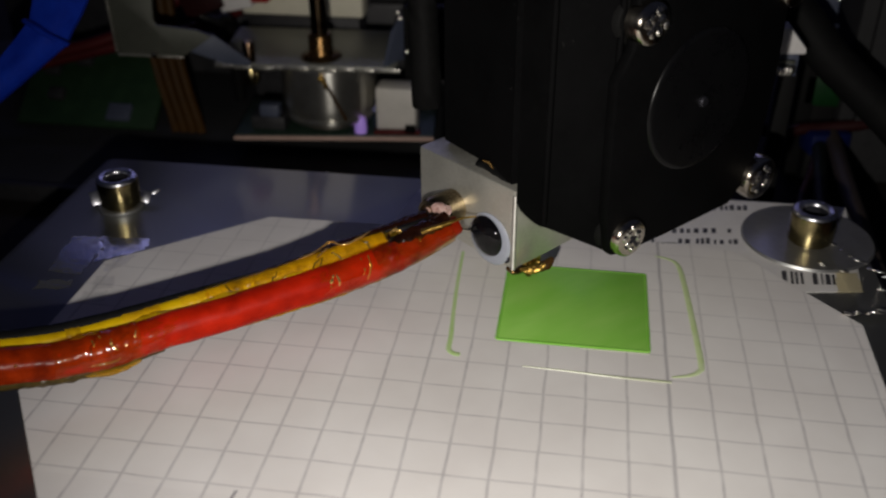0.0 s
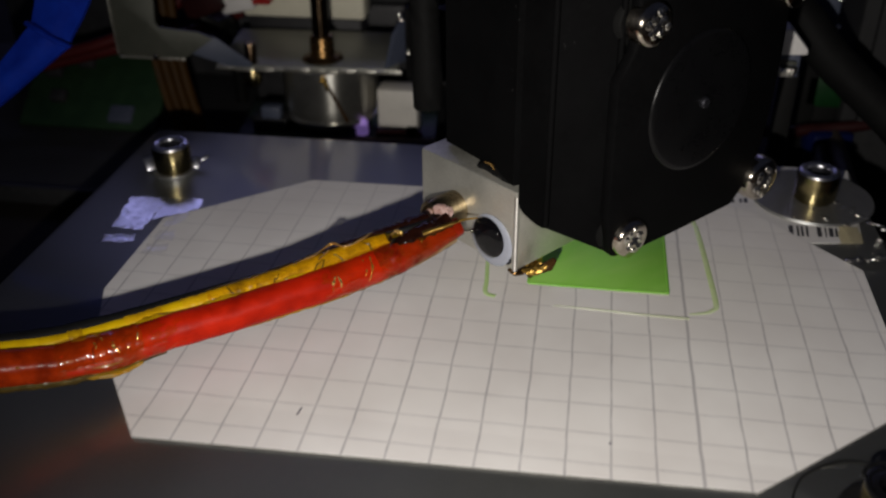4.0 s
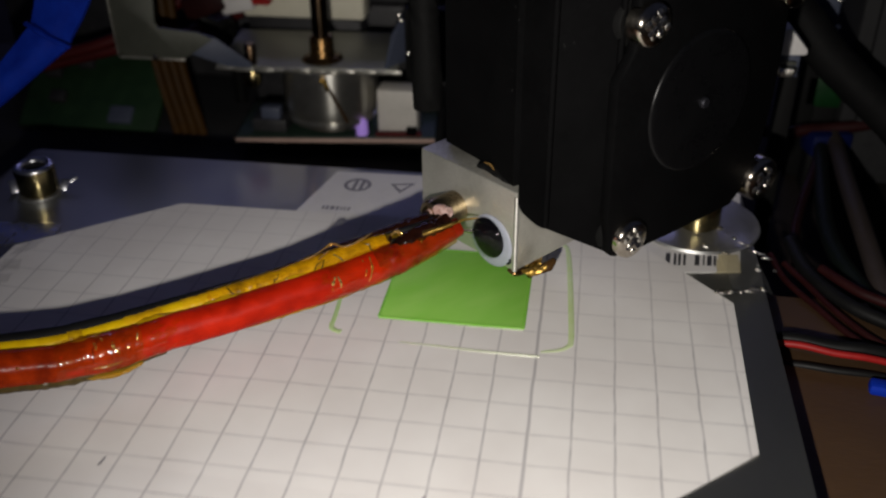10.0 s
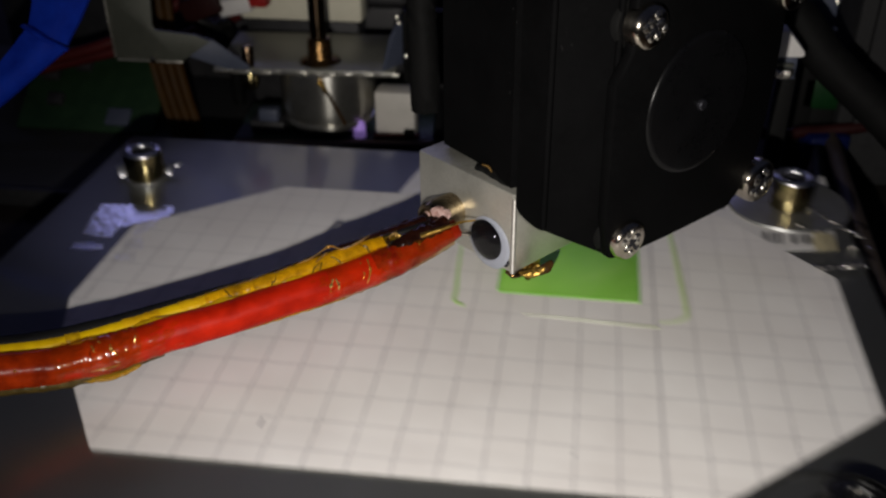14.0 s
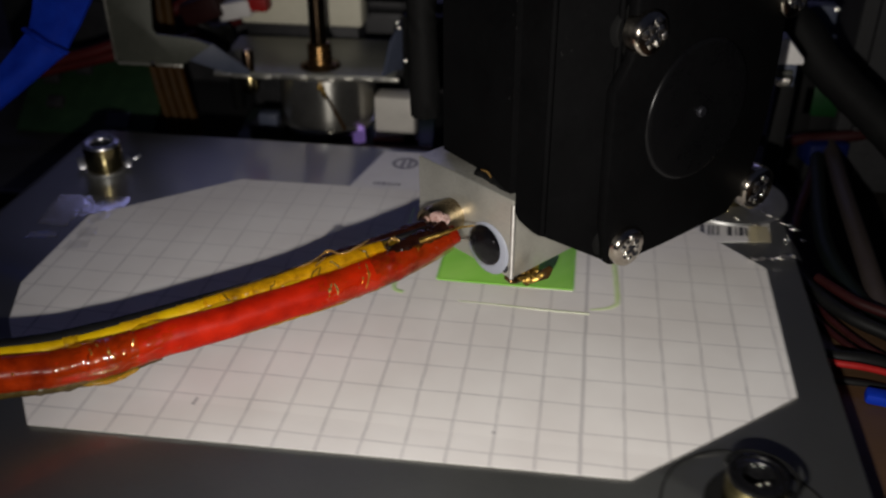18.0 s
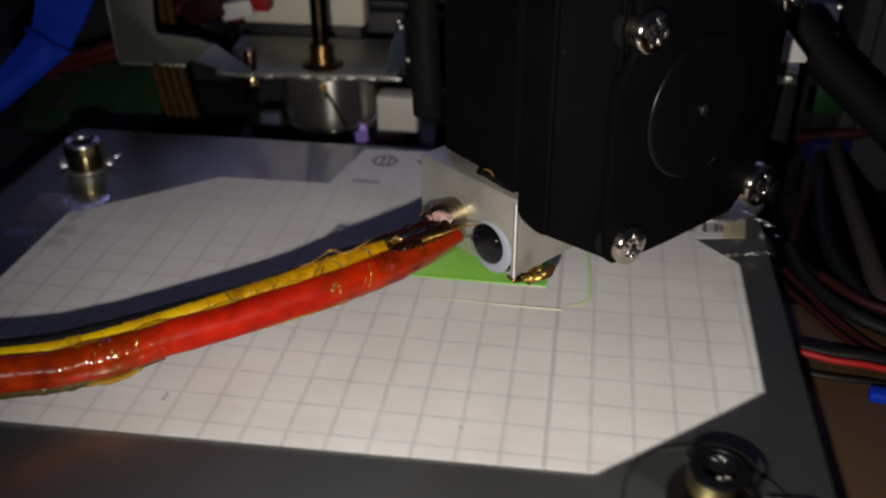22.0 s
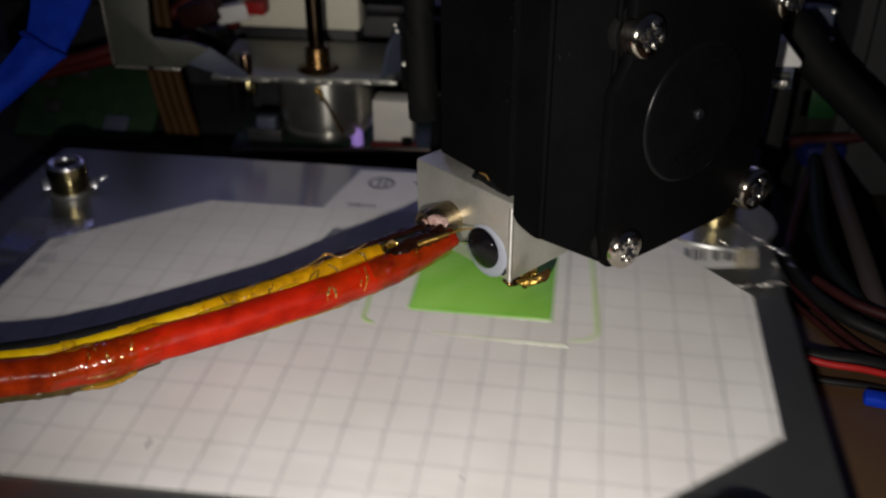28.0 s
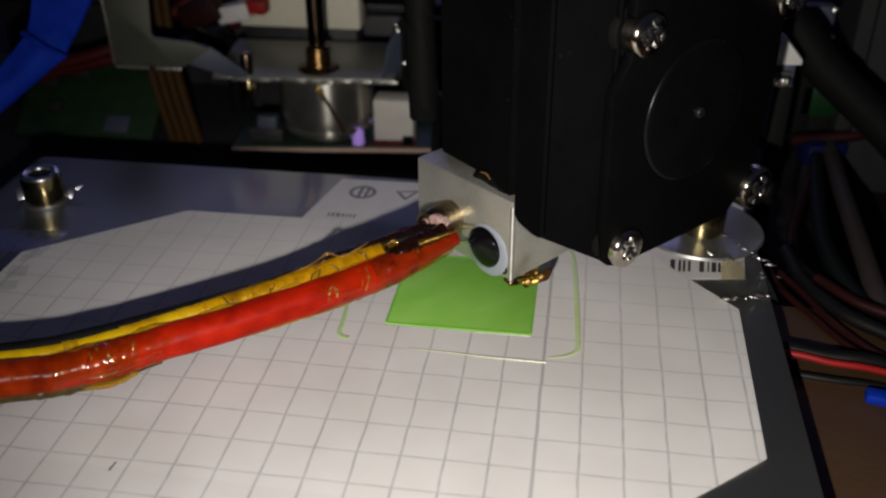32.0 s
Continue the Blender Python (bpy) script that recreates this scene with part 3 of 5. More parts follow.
    # three lines of small print, a stretch of it a thin rule
    for x0, x1, y, h, gap in ((7.6, 10.0, 50.2, 1.9, 0.35), (10.6, 14.6, 50.65, 1.9, 0.4), (2.4, 6.4, 42.0, 1.7, 0.5), (7.2, 9.6, 42.7, 1.8, 0.5), (11.0, 11.3, 43.3, 1.5, 1), (-3.2, -2.4, 38.2, 1.4, 0.6), (-0.9, -0.5, 38.4, 1.4, 1),
                             (3.2, 5.2, 38.9, 1.7, 0.5), (5.9, 7.6, 39.2, 1.8, 0.35), (8.6, 9.9, 39.5, 1.6, 0.45), (10.9, 11.7, 39.8, 1.6, 0.4)):
        x = x0
        while x < x1:
            wd = rng.uniform(0.35, 0.75)
            yy = y + (x - x0) * 0.14
            top = yy + h * rng.uniform(0.75, 1.0)
            part("ink_bar", slab([(x, yy), (x + wd, yy + 0.1 * wd), (x + wd + 0.15, top), (x + 0.15, top)], -0.08, -0.06), M_INK, sticker)
            x += wd + gap * rng.uniform(0.7, 1.3)
    part("ink_rule", slab([(-0.2, 38.5), (3.0, 38.95), (3.0, 39.1), (-0.2, 38.65)], -0.08, -0.06), M_INK, sticker)
    x = 17.4
    while x < 24.6:
        wd = rng.choice((0.25, 0.4, 0.7))
        if not 20.4 < x < 21.6:
            part("barcode_bar", slab([(x, 29.6 + (x - 17) * .1), (x + wd, 29.65 + (x - 17) * .1), (x + wd + .3, 33.2), (x + .3, 33.1)], -0.08, -0.06), M_INK, sticker)
        x += wd + rng.choice((0.25, 0.35, 0.5))
    # a round mark with two uprights, a triangle and a line of pale print
    part("ink_seal", lathe([(2.4, -0.08), (2.4, -0.06), (1.75, -0.06), (1.75, -0.08)], 28, at=(-34.0, 48.6, 0)), M_INK_GREY, sticker)
    for dx in (-0.75, 0.45):
        part("ink_bar", slab([(-34.0 + dx, 46.9), (-33.4 + dx, 46.9), (-33.3 + dx, 50.2), (-33.9 + dx, 50.2)], -0.08, -0.06), M_INK_GREY, sticker)
    tri = [Vector((-28.4, 49.7)), Vector((-24.1, 50.5)), Vector((-26.2, 46.6))]
    mid = (tri[0] + tri[1] + tri[2]) / 3
    for i in range(3):
        u, v = tri[i], tri[(i + 1) % 3]
        part("ink_triangle", slab([u, v, v.lerp(mid, 0.42), u.lerp(mid, 0.42)], -0.08, -0.06), M_INK_GREY, sticker)
    x = -38.0
    while x < -33.6:
        wd = rng.uniform(0.3, 0.7)
        part("ink_bar", slab([(x, 39.3), (x + wd, 39.3), (x + wd, 40.5), (x, 40.5)], -0.08, -0.06), M_INK_GREY, sticker)
        x += wd + 0.3

    part("penny_washer", lathe([(2.6, -0.08), (9.7, -0.08), (9.9, 0.1), (9.7, 0.45), (2.6, 0.45), (2.6, -0.08)], 56, at=(22.9, 43.0, 0)), M_WASHER, bed, "wide polished washer under the bolt")
    tape = part("clear_tape", crinkled(28.4, 31.4, 5.6, 17, -0.1, 0.3, 6, 9, 2.0, 0.2, 0.13), M_CRINKLE, bed, "crinkled clear tape", outward=False)
    for corners, seed, slope in (
        (((-89.3, 17.6), (-84.2, 16.9), (-84.2, 28.2), (-90.9, 27.6)), 3.0, -0.003),
        (((-83.9, 20.6), (-77.7, 25.0), (-78.3, 28.5), (-84.3, 27.9)), 9.0, -0.003),
        (((-88.9, 12.5), (-83.6, 13.6), (-84.7, 15.7), (-89.4, 14.9)), 14.0, -0.003),
    ):
        part("shiny_tape", crinkled_quad(corners, -0.1, 0.028, 14, seed, 0.7, slope), M_FOIL, bed, "shiny crinkled tape patch", outward=False)
    part("yellowed_tape", crinkled_quad(((24.6, 28.2), (28.4, 28.8), (28.5, 34.0), (25.4, 33.8)), -0.03, 0.03, 8, 4.0, 0.3), M_YELLOWED, bed, "yellowed clear tape over the sticker", outward=False)
    for cx, cy, w, h, roll in ((-91.9, 38.1, 1.7, 2.4, 8), (-83.7, 39.7, 1.3, 2.0, -24), (-82.5, 40.9, 1.6, 0.6, 20)):
        facing = Vector((0.40, -0.66, 0.62)).to_track_quat("Z", "Y").to_matrix() @ Matrix.Rotation(radians(roll), 3, "Z")
        part("tape_ear", box(w, h, 0.25, (cx, cy, 1.0 if h > 1 else 1.5), 0.1, facing), M_RIM, bed, "bright curled tape ear beside the bolt")
    # glints on its creases, put in as short bright metal ridges along two broken lines
    rng = random.Random(21)
    for (x0, y0), (x1, y1), n in (((26.4, 40.6), (32.4, 32.6), 8), ((23.6, 34.8), (26.0, 33.6), 2), ((30.6, 29.2), (33.0, 29.6), 2), ((24.6, 22.0), (30.6, 24.0), 7)):
        for k in range(n):
            s = (k + rng.uniform(-0.2, 0.2)) / max(1, n - 1)
            c = Vector((x0 + (x1 - x0) * s, y0 + (y1 - y0) * s + rng.uniform(-0.3, 0.3), 0.25 + rng.uniform(0, 0.3)))
            d = Vector((rng.uniform(0.35, 0.95), rng.uniform(-0.4, 0.05), rng.uniform(-0.1, 0.1)))
            r = rng.uniform(0.17, 0.34)
            part("crease_glint", tube([c - d, c - d * 0.4 + Vector((0, 0, r * 0.5)), c + d * 0.4 + Vector((0, 0, r * 0.3)), c + d], lambda q, r=r: 0.04 + r * math.sin(math.pi * min(1, max(0, q))), 8, 4, 0.6, 0.4, True, k + n), M_GLINT, tape, "bright shard as a glint on the tape")

    paper = thing("squared_paper", label="white squared paper sheet with cut corners on the bed", category="paper")
    outline = [(-61.7, 37.8), (-82, 20.9), (-82, 0), (-78.6, -9), (-64.6, -28.5), (5.6, -26.8), (25.9, -9.6), (26.3, 20.4), (12.3, 36.9), (8, 38.6)]
    bm = slab(outline, -0.074, 0.0)
    for co, no in (((20.1, 0, 0), (1, -0.006, 0)), ((0, -22.4, 0), (0.02, 1, 0)), ((-72, 0, 0), (1, 0.25, 0))):
        bmesh.ops.bisect_plane(bm, geom=bm.verts[:] + bm.edges[:] + bm.faces[:], plane_co=co, plane_no=no)
    # the margins lift a little off the plate along old folds
    for v in bm.verts:
        v.co.z += 0.022 * max(0, v.co.x - 20.2) + 0.03 * max(0, -22.6 - v.co.y) + 0.02 * max(0, -72.5 - v.co.x)
    part("sheet", bm, M_PAPER, paper, smooth=0)

    for corners, seed in ((((-81.2, 17.8), (-78.8, 19.3), (-77.9, 23.2), (-80.6, 21.6)), 31.0), (((-80.6, 13.2), (-77.5, 13.9), (-78.5, 17.1), (-81.0, 16.5)), 37.0), (((-80.9, 9.6), (-77.4, 10.7), (-77.8, 13.2), (-81.0, 12.5)), 41.0)):
        part("clear_tape", crinkled_quad(corners, 0.24, 0.06, 10, seed, 0.5), M_CRINKLE, paper, "crinkled clear tape over the paper's edge", outward=False)
    part("pencil_mark", slab([(-47.0, -22.2), (-46.7, -22.25), (-46.5, -20.6), (-46.75, -20.5)], 0.0, 0.015), M_INK_GREY, paper)
    part("pencil_mark", slab([(-10.3, -21.6), (-10.0, -21.7), (-9.9, -21.3), (-10.2, -21.2)], 0.0, 0.015), M_INK_GREY, paper)

    sq = thing("printed_square", label="thin bright green printed plastic square on the paper", category="3d print")
    part("layer", slab(rounded(-22.1, -1.9, 10.1, 29.0, 0.5, 3), 0.012, 0.20, 0.05), M_GREEN, sq)
    part("perimeter", joined(*[tube(p, 0.22, 8, 2, 0.5) for p in (
        [(-21.8, 10.3, 0.14), (-2.2, 10.35, 0.14)], [(-2.15, 10.4, 0.14), (-2.15, 28.8, 0.14)],
        [(-2.2, 28.8, 0.14), (-21.8, 28.8, 0.14)], [(-21.85, 28.7, 0.14), (-21.85, 10.4, 0.14)])]), M_GREEN, sq)
    skirt = thing("printed_skirt", label="thin pale green printed outline strands round the square", category="3d print")
    part("strand", tube([(-29.2, 31.5, .1), (-28.9, 24, .1), (-28.4, 16, .1), (-27.9, 10, .1), (-27.8, 7.4, .1), (-27.2, 6.5, .1), (-26.2, 6.2, .1)], lambda s: 0.20 + 0.22 * s, 8, 8, 0.18), M_GREEN_STRAND, skirt)
    part("strand", tube([(-0.5, 34.4, .05), (1.4, 33.8, .05), (2.7, 32.4, .06), (3.3, 28, .08), (3.9, 18, .1), (4.3, 9, .1), (3.9, 7.2, .1), (2.6, 6.2, .1), (0.5, 5.6, .1)], lambda s: 0.10 + 0.30 * math.sin(math.pi * min(1, max(0, s))) ** 0.6, 8, 10, 0.18), M_GREEN_THIN, skirt)
    part("strand", tube([(0.4, 4.5, .12), (-6, 4.55, .12), (-12.5, 4.9, .1), (-18, 5.1, .06)], lambda s: 0.19 - 0.08 * s, 8, 8, 0.6), M_CLEAR_STRAND, skirt, "clear glossy strand")
    part("strand", tube([(-2.0, 9.95, .12), (-6, 9.9, .12), (-11, 9.85, .12)], lambda s: 0.075 - 0.035 * s, 8, 8, 0.7), M_CLEAR_STRAND, skirt, "clear glossy strand")
    return [bed, paper, sq, skirt]


# ---- the hot end ----
HA, HB, HZ = Vector((0.7071, 0.7071, 0)), Vector((-0.7071, 0.7071, 0)), Vector((0, 0, 1))
RA, LB = Vector((0.632, 0.775, 0)), Vector((-0.775, 0.632, 0))
CORNER = Vector((-8.5, 21.1, 0))


def on_block(a, b, z):
    return CORNER + RA * a + LB * b + Vector((0, 0, z))


def build_hotend():
    h = thing("hot_end", -6.65, 27.0, 0, "aluminium heater block with brass nozzle and googly eye", "hot end")
    off = Vector((6.65, -27.0, 0))
    turn = Matrix((RA, LB, Vector((0, 0, 1)))).transposed()
    part("heater_block", box(13, 19.5, 12.4, on_block(6.5, 9.75, 10.75) + off, 0.5, turn), M_BLOCK, h)
    noz = part("nozzle", lathe([(1.1, 1.9), (1.45, 2.0), (1.6, 2.2), (1.65, 4.3), (1.6, 4.6)], 6, at=(0, 0, 0)), M_BRASS, h, "scorched brass nozzle")
    part("nozzle_tip", lathe([(0, 0.26), (0.35, 0.26), (1.1, 1.4), (1.2, 2.0)], 20, at=(0, 0, 0)), M_BRONZE, noz)
    part("set_screw", lathe([(0, 0.0), (0.75, 0.0), (0.8, 0.15), (0.4, 0.2), (0.3, -0.2), (0, -0.2)], 14, -RA, on_block(0, 1.4, 6.1) + off), M_SOCKET, h)
    car = on_block(0, 11.9, 10.2) + off
    cart = part("heater_cartridge", lathe([(1.8, -1), (2.45, -1), (2.5, 4.2), (2.3, 4.8), (1.8, 4.9), (1.6, 4.4), (0, 4.4)], 32), M_CARTRIDGE, h, "steel heater cartridge")
    cart.location = car * MM
    cart.rotation_mode = "QUATERNION"
    cart.rotation_quaternion = Vector((0, 0, 1)).rotation_difference(-RA)
    # a pale tube along the corner stands in for the edge's highlight
    part("arris", tube([on_block(0.22, 0.22, z) + off for z in (4.7, 8, 12, 16.2)], 0.36, 10, 4), M_ARRIS, h, "bright highlight along the corner edge")
    for i, (dy, dz, m) in enumerate(((0.6, 0.3, M_PINK), (-0.6, -0.3, M_BLACKWIRE))):
        s = car - RA * 4.0 + LB * dy + HZ * dz
        part("lead", tube([s, s - RA * 0.7 + LB * 0.1, s - RA * 1.3 + LB * 0.4 - HZ * 0.5, s - RA * 1.7 + LB * 0.9 - HZ * 1.4], 0.65, 10), m, h, "" if i else "pinkish glass-fibre lead")
    e = on_block(0, 4.45, 7.85) + off
    ball = part("googly_eye", lathe([(0, 0), (3.85, 0), (3.9, 0.12), (3.75, 0.28), (3.3, 0.38), (0, 0.42)], 44, -RA, e), M_EYE_WHITE, h, "white and black googly eye")
    up = Vector((0, 0, 1))
    part("pupil", lathe([(3.0, 0.0), (3.0, 0.48), (2.9, 0.56), (1.9, 0.75), (0, 0.85)], 40, -RA, e + LB * 0.4 + up * 0.45), M_EYE_BLACK, ball)
    part("clear_dome", lathe([(3.15 * math.sin(radians(9 * k)), 0.40 + 1.5 * math.cos(radians(9 * k))) for k in range(10, -1, -1)], 44, -RA, e + LB * 0.4 + up * 0.45), M_CLEAR, ball, "clear plastic dome")
    part("thermistor_wire", tube([on_block(-0.3, 8.6, 7.5) + off, on_block(-0.9, 7.6, 8.3) + off, on_block(-2.6, 9.0, 8.6) + off, on_block(-4.5, 12.5, 8.0) + off], 0.3, 8), M_CHROME, h)
    part("clamp_screw", lathe([(0, 16.9), (1.5, 16.9), (1.5, 17.25), (1.2, 17.45), (0, 17.48)], 16, at=on_block(5.2, 6.4, 0) + off), M_CHROME, h, "small clamp screw")
    part("insulation", tube([on_block(2.3, 9.4, 16.9) + off, on_block(2.6, 7.0, 17.1) + off, on_block(2.3, 4.2, 17.0) + off, on_block(1.7, 1.6, 16.6) + off], lambda s: 0.75 + 0.5 * math.sin(3.1 * s), 14, 8, 0.8, 0.2, True, 21), M_BLACKWIRE, h, "dark scorched tape along the block's top")
    # a bright amber strand puts the fold's gold glint into the shape
    part("fold_glint", tube([on_block(1.9, 8.2, 17.9) + off, on_block(1.8, 6.9, 18.05) + off, on_block(1.5, 5.9, 17.7) + off], lambda s: 0.08 + 0.09 * math.sin(3.1 * s), 8, 6), M_FOLD_GLINT, h, "amber glint along a fold")
    part("crust", tube([on_block(0.1, 1.3, 4.5) + off, on_block(0.5, 0.3, 4.25) + off, on_block(1.6, 0.1, 4.1) + off, on_block(3.0, 0.3, 3.9) + off], lambda s: 0.30 + 0.30 * math.sin(3.1 * s), 12, 8, 0.8, 0.5, True, 17), M_BRONZE, h, "scorched amber crust under the block")
    part("residue", tube([(-2.3, -1.7, 4.0), (-1.1, -2.0, 3.5), (0.3, -2.0, 3.2), (1.7, -1.5, 3.8)], lambda s: 0.45 + 0.4 * math.sin(3.1 * s), 12, 8, 0.9, 0.55, True, 14), M_BRASS, noz, "scorched amber residue")
    part("dark_lug", tube([Vector(p) + off for p in ((-5.5, 22.9, 4.0), (-4.7, 22.9, 4.4), (-3.8, 23.0, 5.1), (-3.1, 23.2, 5.9))], lambda s: 0.2 + 0.68 * math.sin(3.0 * s) ** 0.8, 14, 8, 0.75, 0.2, True, 8), M_AMBER, h, "brown charred lug beside the nozzle")
    part("crust", tube([Vector(p) + off for p in ((-7.6, 21.9, 4.5), (-6.4, 21.9, 4.4), (-5.2, 22.1, 4.6), (-4.1, 22.4, 5.3))], lambda s: 0.25 + 0.38 * math.sin(3.1 * s), 12, 8, 0.8, 0.5, True, 27), M_BRASS, h, "gold scorched crust along the block's lower edge")
    part("pink_sleeve", tube([Vector(p) + off for p in ((-19.9, 22.4, 12.7), (-19.1, 22.6, 12.95), (-18.4, 22.6, 12.7), (-17.6, 22.8, 12.2))], lambda s: 0.5 + 0.35 * math.sin(2.4 * s), 12, 8, 1.0, 0.3), M_PINK, h, "pinkish glass-fibre sleeve")
    part("heat_break", lathe([(3, 16.9), (3, 22), (0, 22)], 20, at=(0.5, 3, 0)), M_CHROME, h)


RED_LINE = [(-74, -16.5, 8.9), (-70.9, -14.8, 8.2), (-65.2, -11.2, 6.8), (-60.1, -8.1, 5.8), (-54.8, -4.5, 5.6), (-49.3, -0.5, 6.0), (-43.4, 3.5, 6.2), (-37.3, 7.7, 6.7), (-30.9, 12.0, 7.3), (-24.2, 16.7, 8.4), (-19.4, 20.3, 9.7), (-16.6, 22.4, 10.6)]
YELLOW_LINE = [(-75, -14.0, 10.2), (-72.1, -12.4, 9.5), (-66.3, -8.9, 8.1), (-61.1, -5.6, 7.3), (-55.7, -1.9, 7.2), (-50.1, 2.1, 7.5), (-44.2, 6.1, 7.8), (-37.9, 10.3, 8.1), (-31.4, 14.7, 8.9), (-24.6, 19.2, 9.7), (-20.0, 22.2, 10.4)]


def run(line, x0, x1, step=2.0, shift=(0, 0, 0)):
    """The stretch of a line between two x, in even steps."""
    n = max(2, round((x1 - x0) / step))
    out = []
    for k in range(n + 1):
        x = x0 + (x1 - x0) * k / n
        a, b = next(((p, q) for p, q in zip(line, line[1:]) if x <= q[0]), (line[-2], line[-1]))
        out.append(Vector(a).lerp(Vector(b), (x - a[0]) / (b[0] - a[0])) + Vector(shift))
    return out


def build_loom():
    loom = thing("heater_wiring", -45, 3, 6, "red and yellow heater wires bundled with amber tape", "wiring")
    o = Vector((45, -3, -6))
    sh = lambda pts: [Vector(p) + o for p in pts]
    red = [(x, y, z - 0.12) for x, y, z in RED_LINE]
    girth = lambda x: 1.14 + 0.08 * min(1, max(0, (x + 48) / 14))
    yel = [(x + 0.1, y - 0.35, z + 0.3 - 0.62 * (1.22 - girth(x)) / 0.08) for x, y, z in YELLOW_LINE]
    part("red_sleeve", tube(sh(red), lambda s: 2.2 - 1.35 * max(0, s - 0.78) / 0.22, 28, 10, 1.0, 0.05), M_RED, loom, "red heat-shrink sleeve")
    part("yellow_wire", tube(sh(yel), lambda s: girth(-75 + 55 * s) - 0.35 * max(0, s - 0.85) / 0.15, 18, 10, 1.0, 0.06, seed=8), M_YELLOW, loom, "yellow sleeved wire")
    part("lower_wire", tube(sh(run(RED_LINE, -74, -50, 2.4, (0.4, -0.6, -1.75))), lambda s: 1.15 - 0.5 * max(0, s - 0.7) / 0.3, 12, 8, 1.0, 0.15), M_OLIVE, loom, "dark taped wire under the sleeve")
    # unseen extra lead, added so the bundle casts a wider shadow
    part("shadow_lead", tube(sh(run(yel, -75, -36, 2.4, (-0.45, 0.75, 0.65))), lambda s: 0.95 - 0.6 * max(0, s - 0.45) / 0.55, 14, 8, 1.0, 0.04), M_RUBBER, loom, "added dark lead behind the yellow wire that widens the shadow")
    # a black lead runs behind the yellow one to the heater cartridge
    lead = run(yel, -46, -20.2, 2.4, (-0.5, 0.75, 0.1))
    for k, p in enumerate(lead):
        p += Vector((0, 0, 0.45 * k / (len(lead) - 1)))
    part("black_lead", tube(sh(lead), lambda s: 0.62 + 0.55 * min(1, s * 1.2), 16, 10, 1.0, 0.14, seed=12), M_TAPE_DARK, loom, "black lead under amber tape")
    # amber tape round the red sleeve: dull at the far end, lumpy where it was wound twice
    for x0, x1, r, wob, seed, nm in ((-73.5, -55.2, 0.10, 0.02, 2, "wrinkled amber polyimide tape"), (-58.0, -51.9, 0.24, 0.09, 4, "lumpy end of the amber tape"), (-26.6, -16.4, 2.34, 0.07, 5, "wrinkled amber polyimide tape")):
        end = x1 > -20
        part("amber_wrap", tube(sh(run(red, x0, x1, 1.2)), (lambda s, r=r: r - 0.2 * max(0, 1 - 4 * s) - 1.1 * max(0, s - 0.2) / 0.8) if end else (lambda s, r=r: 2.17 + r * math.sin(math.pi * min(1, max(0, s))) ** 0.7), 28, 5, 1.0, wob, True, seed), M_KAPTON_END if end else M_KAPTON, loom, nm)
    part("tape_cover", tube(sh(run(yel, -46.0, -24.0, 1.0, (0, 0, 0.05))), lambda s: 1.40, 20, 5, 1.0, 0.08, True, 15), M_TAPE_FILM, loom, "clear amber tape over the yellow wire")
    part("tape_cover", tube(sh(run(red, -54.5, -48.0, 1.0)), lambda s: 2.34 - 0.22 * s, 28, 5, 1.0, 0.06, True, 11), M_TAPE_RAG, loom, "ragged amber tape end on the red sleeve")
    part("tape_cover", tube(sh(run(red, -34.0, -17.5, 1.0)), lambda s: 2.10 + 0.24 * min(1, 4 * s) - 1.0 * max(0, s - 0.5), 28, 5, 1.0, 0.10, True, 19), M_TAPE_RAG, loom, "clear amber tape on the red sleeve")
    part("tape_cover", tube(sh(run(red, -60.6, -52.6, 0.8)), lambda s: 2.12 + 0.42 * math.sin(math.pi * min(1, max(0, s))) ** 0.6, 28, 5, 1.0, 0.07, True, 37), M_TAPE_RAG, loom, "loose lump of clear amber tape")
    for x0, x1, dx, dy, dz, r in ((-58.4, -54.6, -0.35, 0.35, 2.15, 0.42), (-56.6, -52.8, 0.6, -1.0, 1.75, 0.30), (-57.6, -53.6, 1.2, -1.75, -0.35, 0.34)):
        part("tape_ruck", tube(sh(run(red, x0, x1, 0.7, (dx, dy, dz))), lambda s, r=r: 0.06 + r * math.sin(math.pi * min(1, max(0, s))), 10, 5, 0.7, 0.45, True, int(-x0)), M_TAPE_END, loom, "puckered amber tape")
    part("tape_seam", tube(sh(run(red, -44.0, -19.0, 1.5, (0.3, -0.9, -1.85))), lambda s: 0.5 * math.sin(math.pi * min(1, max(0, s))) ** 0.5 + 0.05, 10, 5, 0.6, 0.3, True, 23), M_TAPE_END, loom, "amber tape seam along the sleeve's underside")
    # bands of tape on the yellow wire, with bare yellow between them
    for x0, x1, r, seed in ((-59.9, -58.5, 1.27, 1), (-54.4, -50.7, 1.26, 2), (-48.6, -45.6, 1.26, 3), (-44.4, -40.6, 1.26, 4), (-40.9, -36.4, 1.28, 5), (-36.6, -31.2, 1.30, 6), (-31.4, -25.6, 1.31, 7)):
        part("tape_band", tube(sh(run(yel, x0, x1, 0.8)), r - 1.22 + girth((x0 + x1) / 2), 20, 4, 1.0, 0.10, True, seed), M_KAPTON_Y if x0 > -45 or seed == 1 else M_KAPTON_PALE, loom, "amber tape band")
    part("dark_wrap", tube(sh(run(yel, -25.8, -19.0, 0.9, (0, 0, 0.1))), lambda s: 1.34 - 0.15 * s, 20, 5, 1.0, 0.2, True, 9), M_TAPE_DARK, loom, "dark amber tape over black leads")
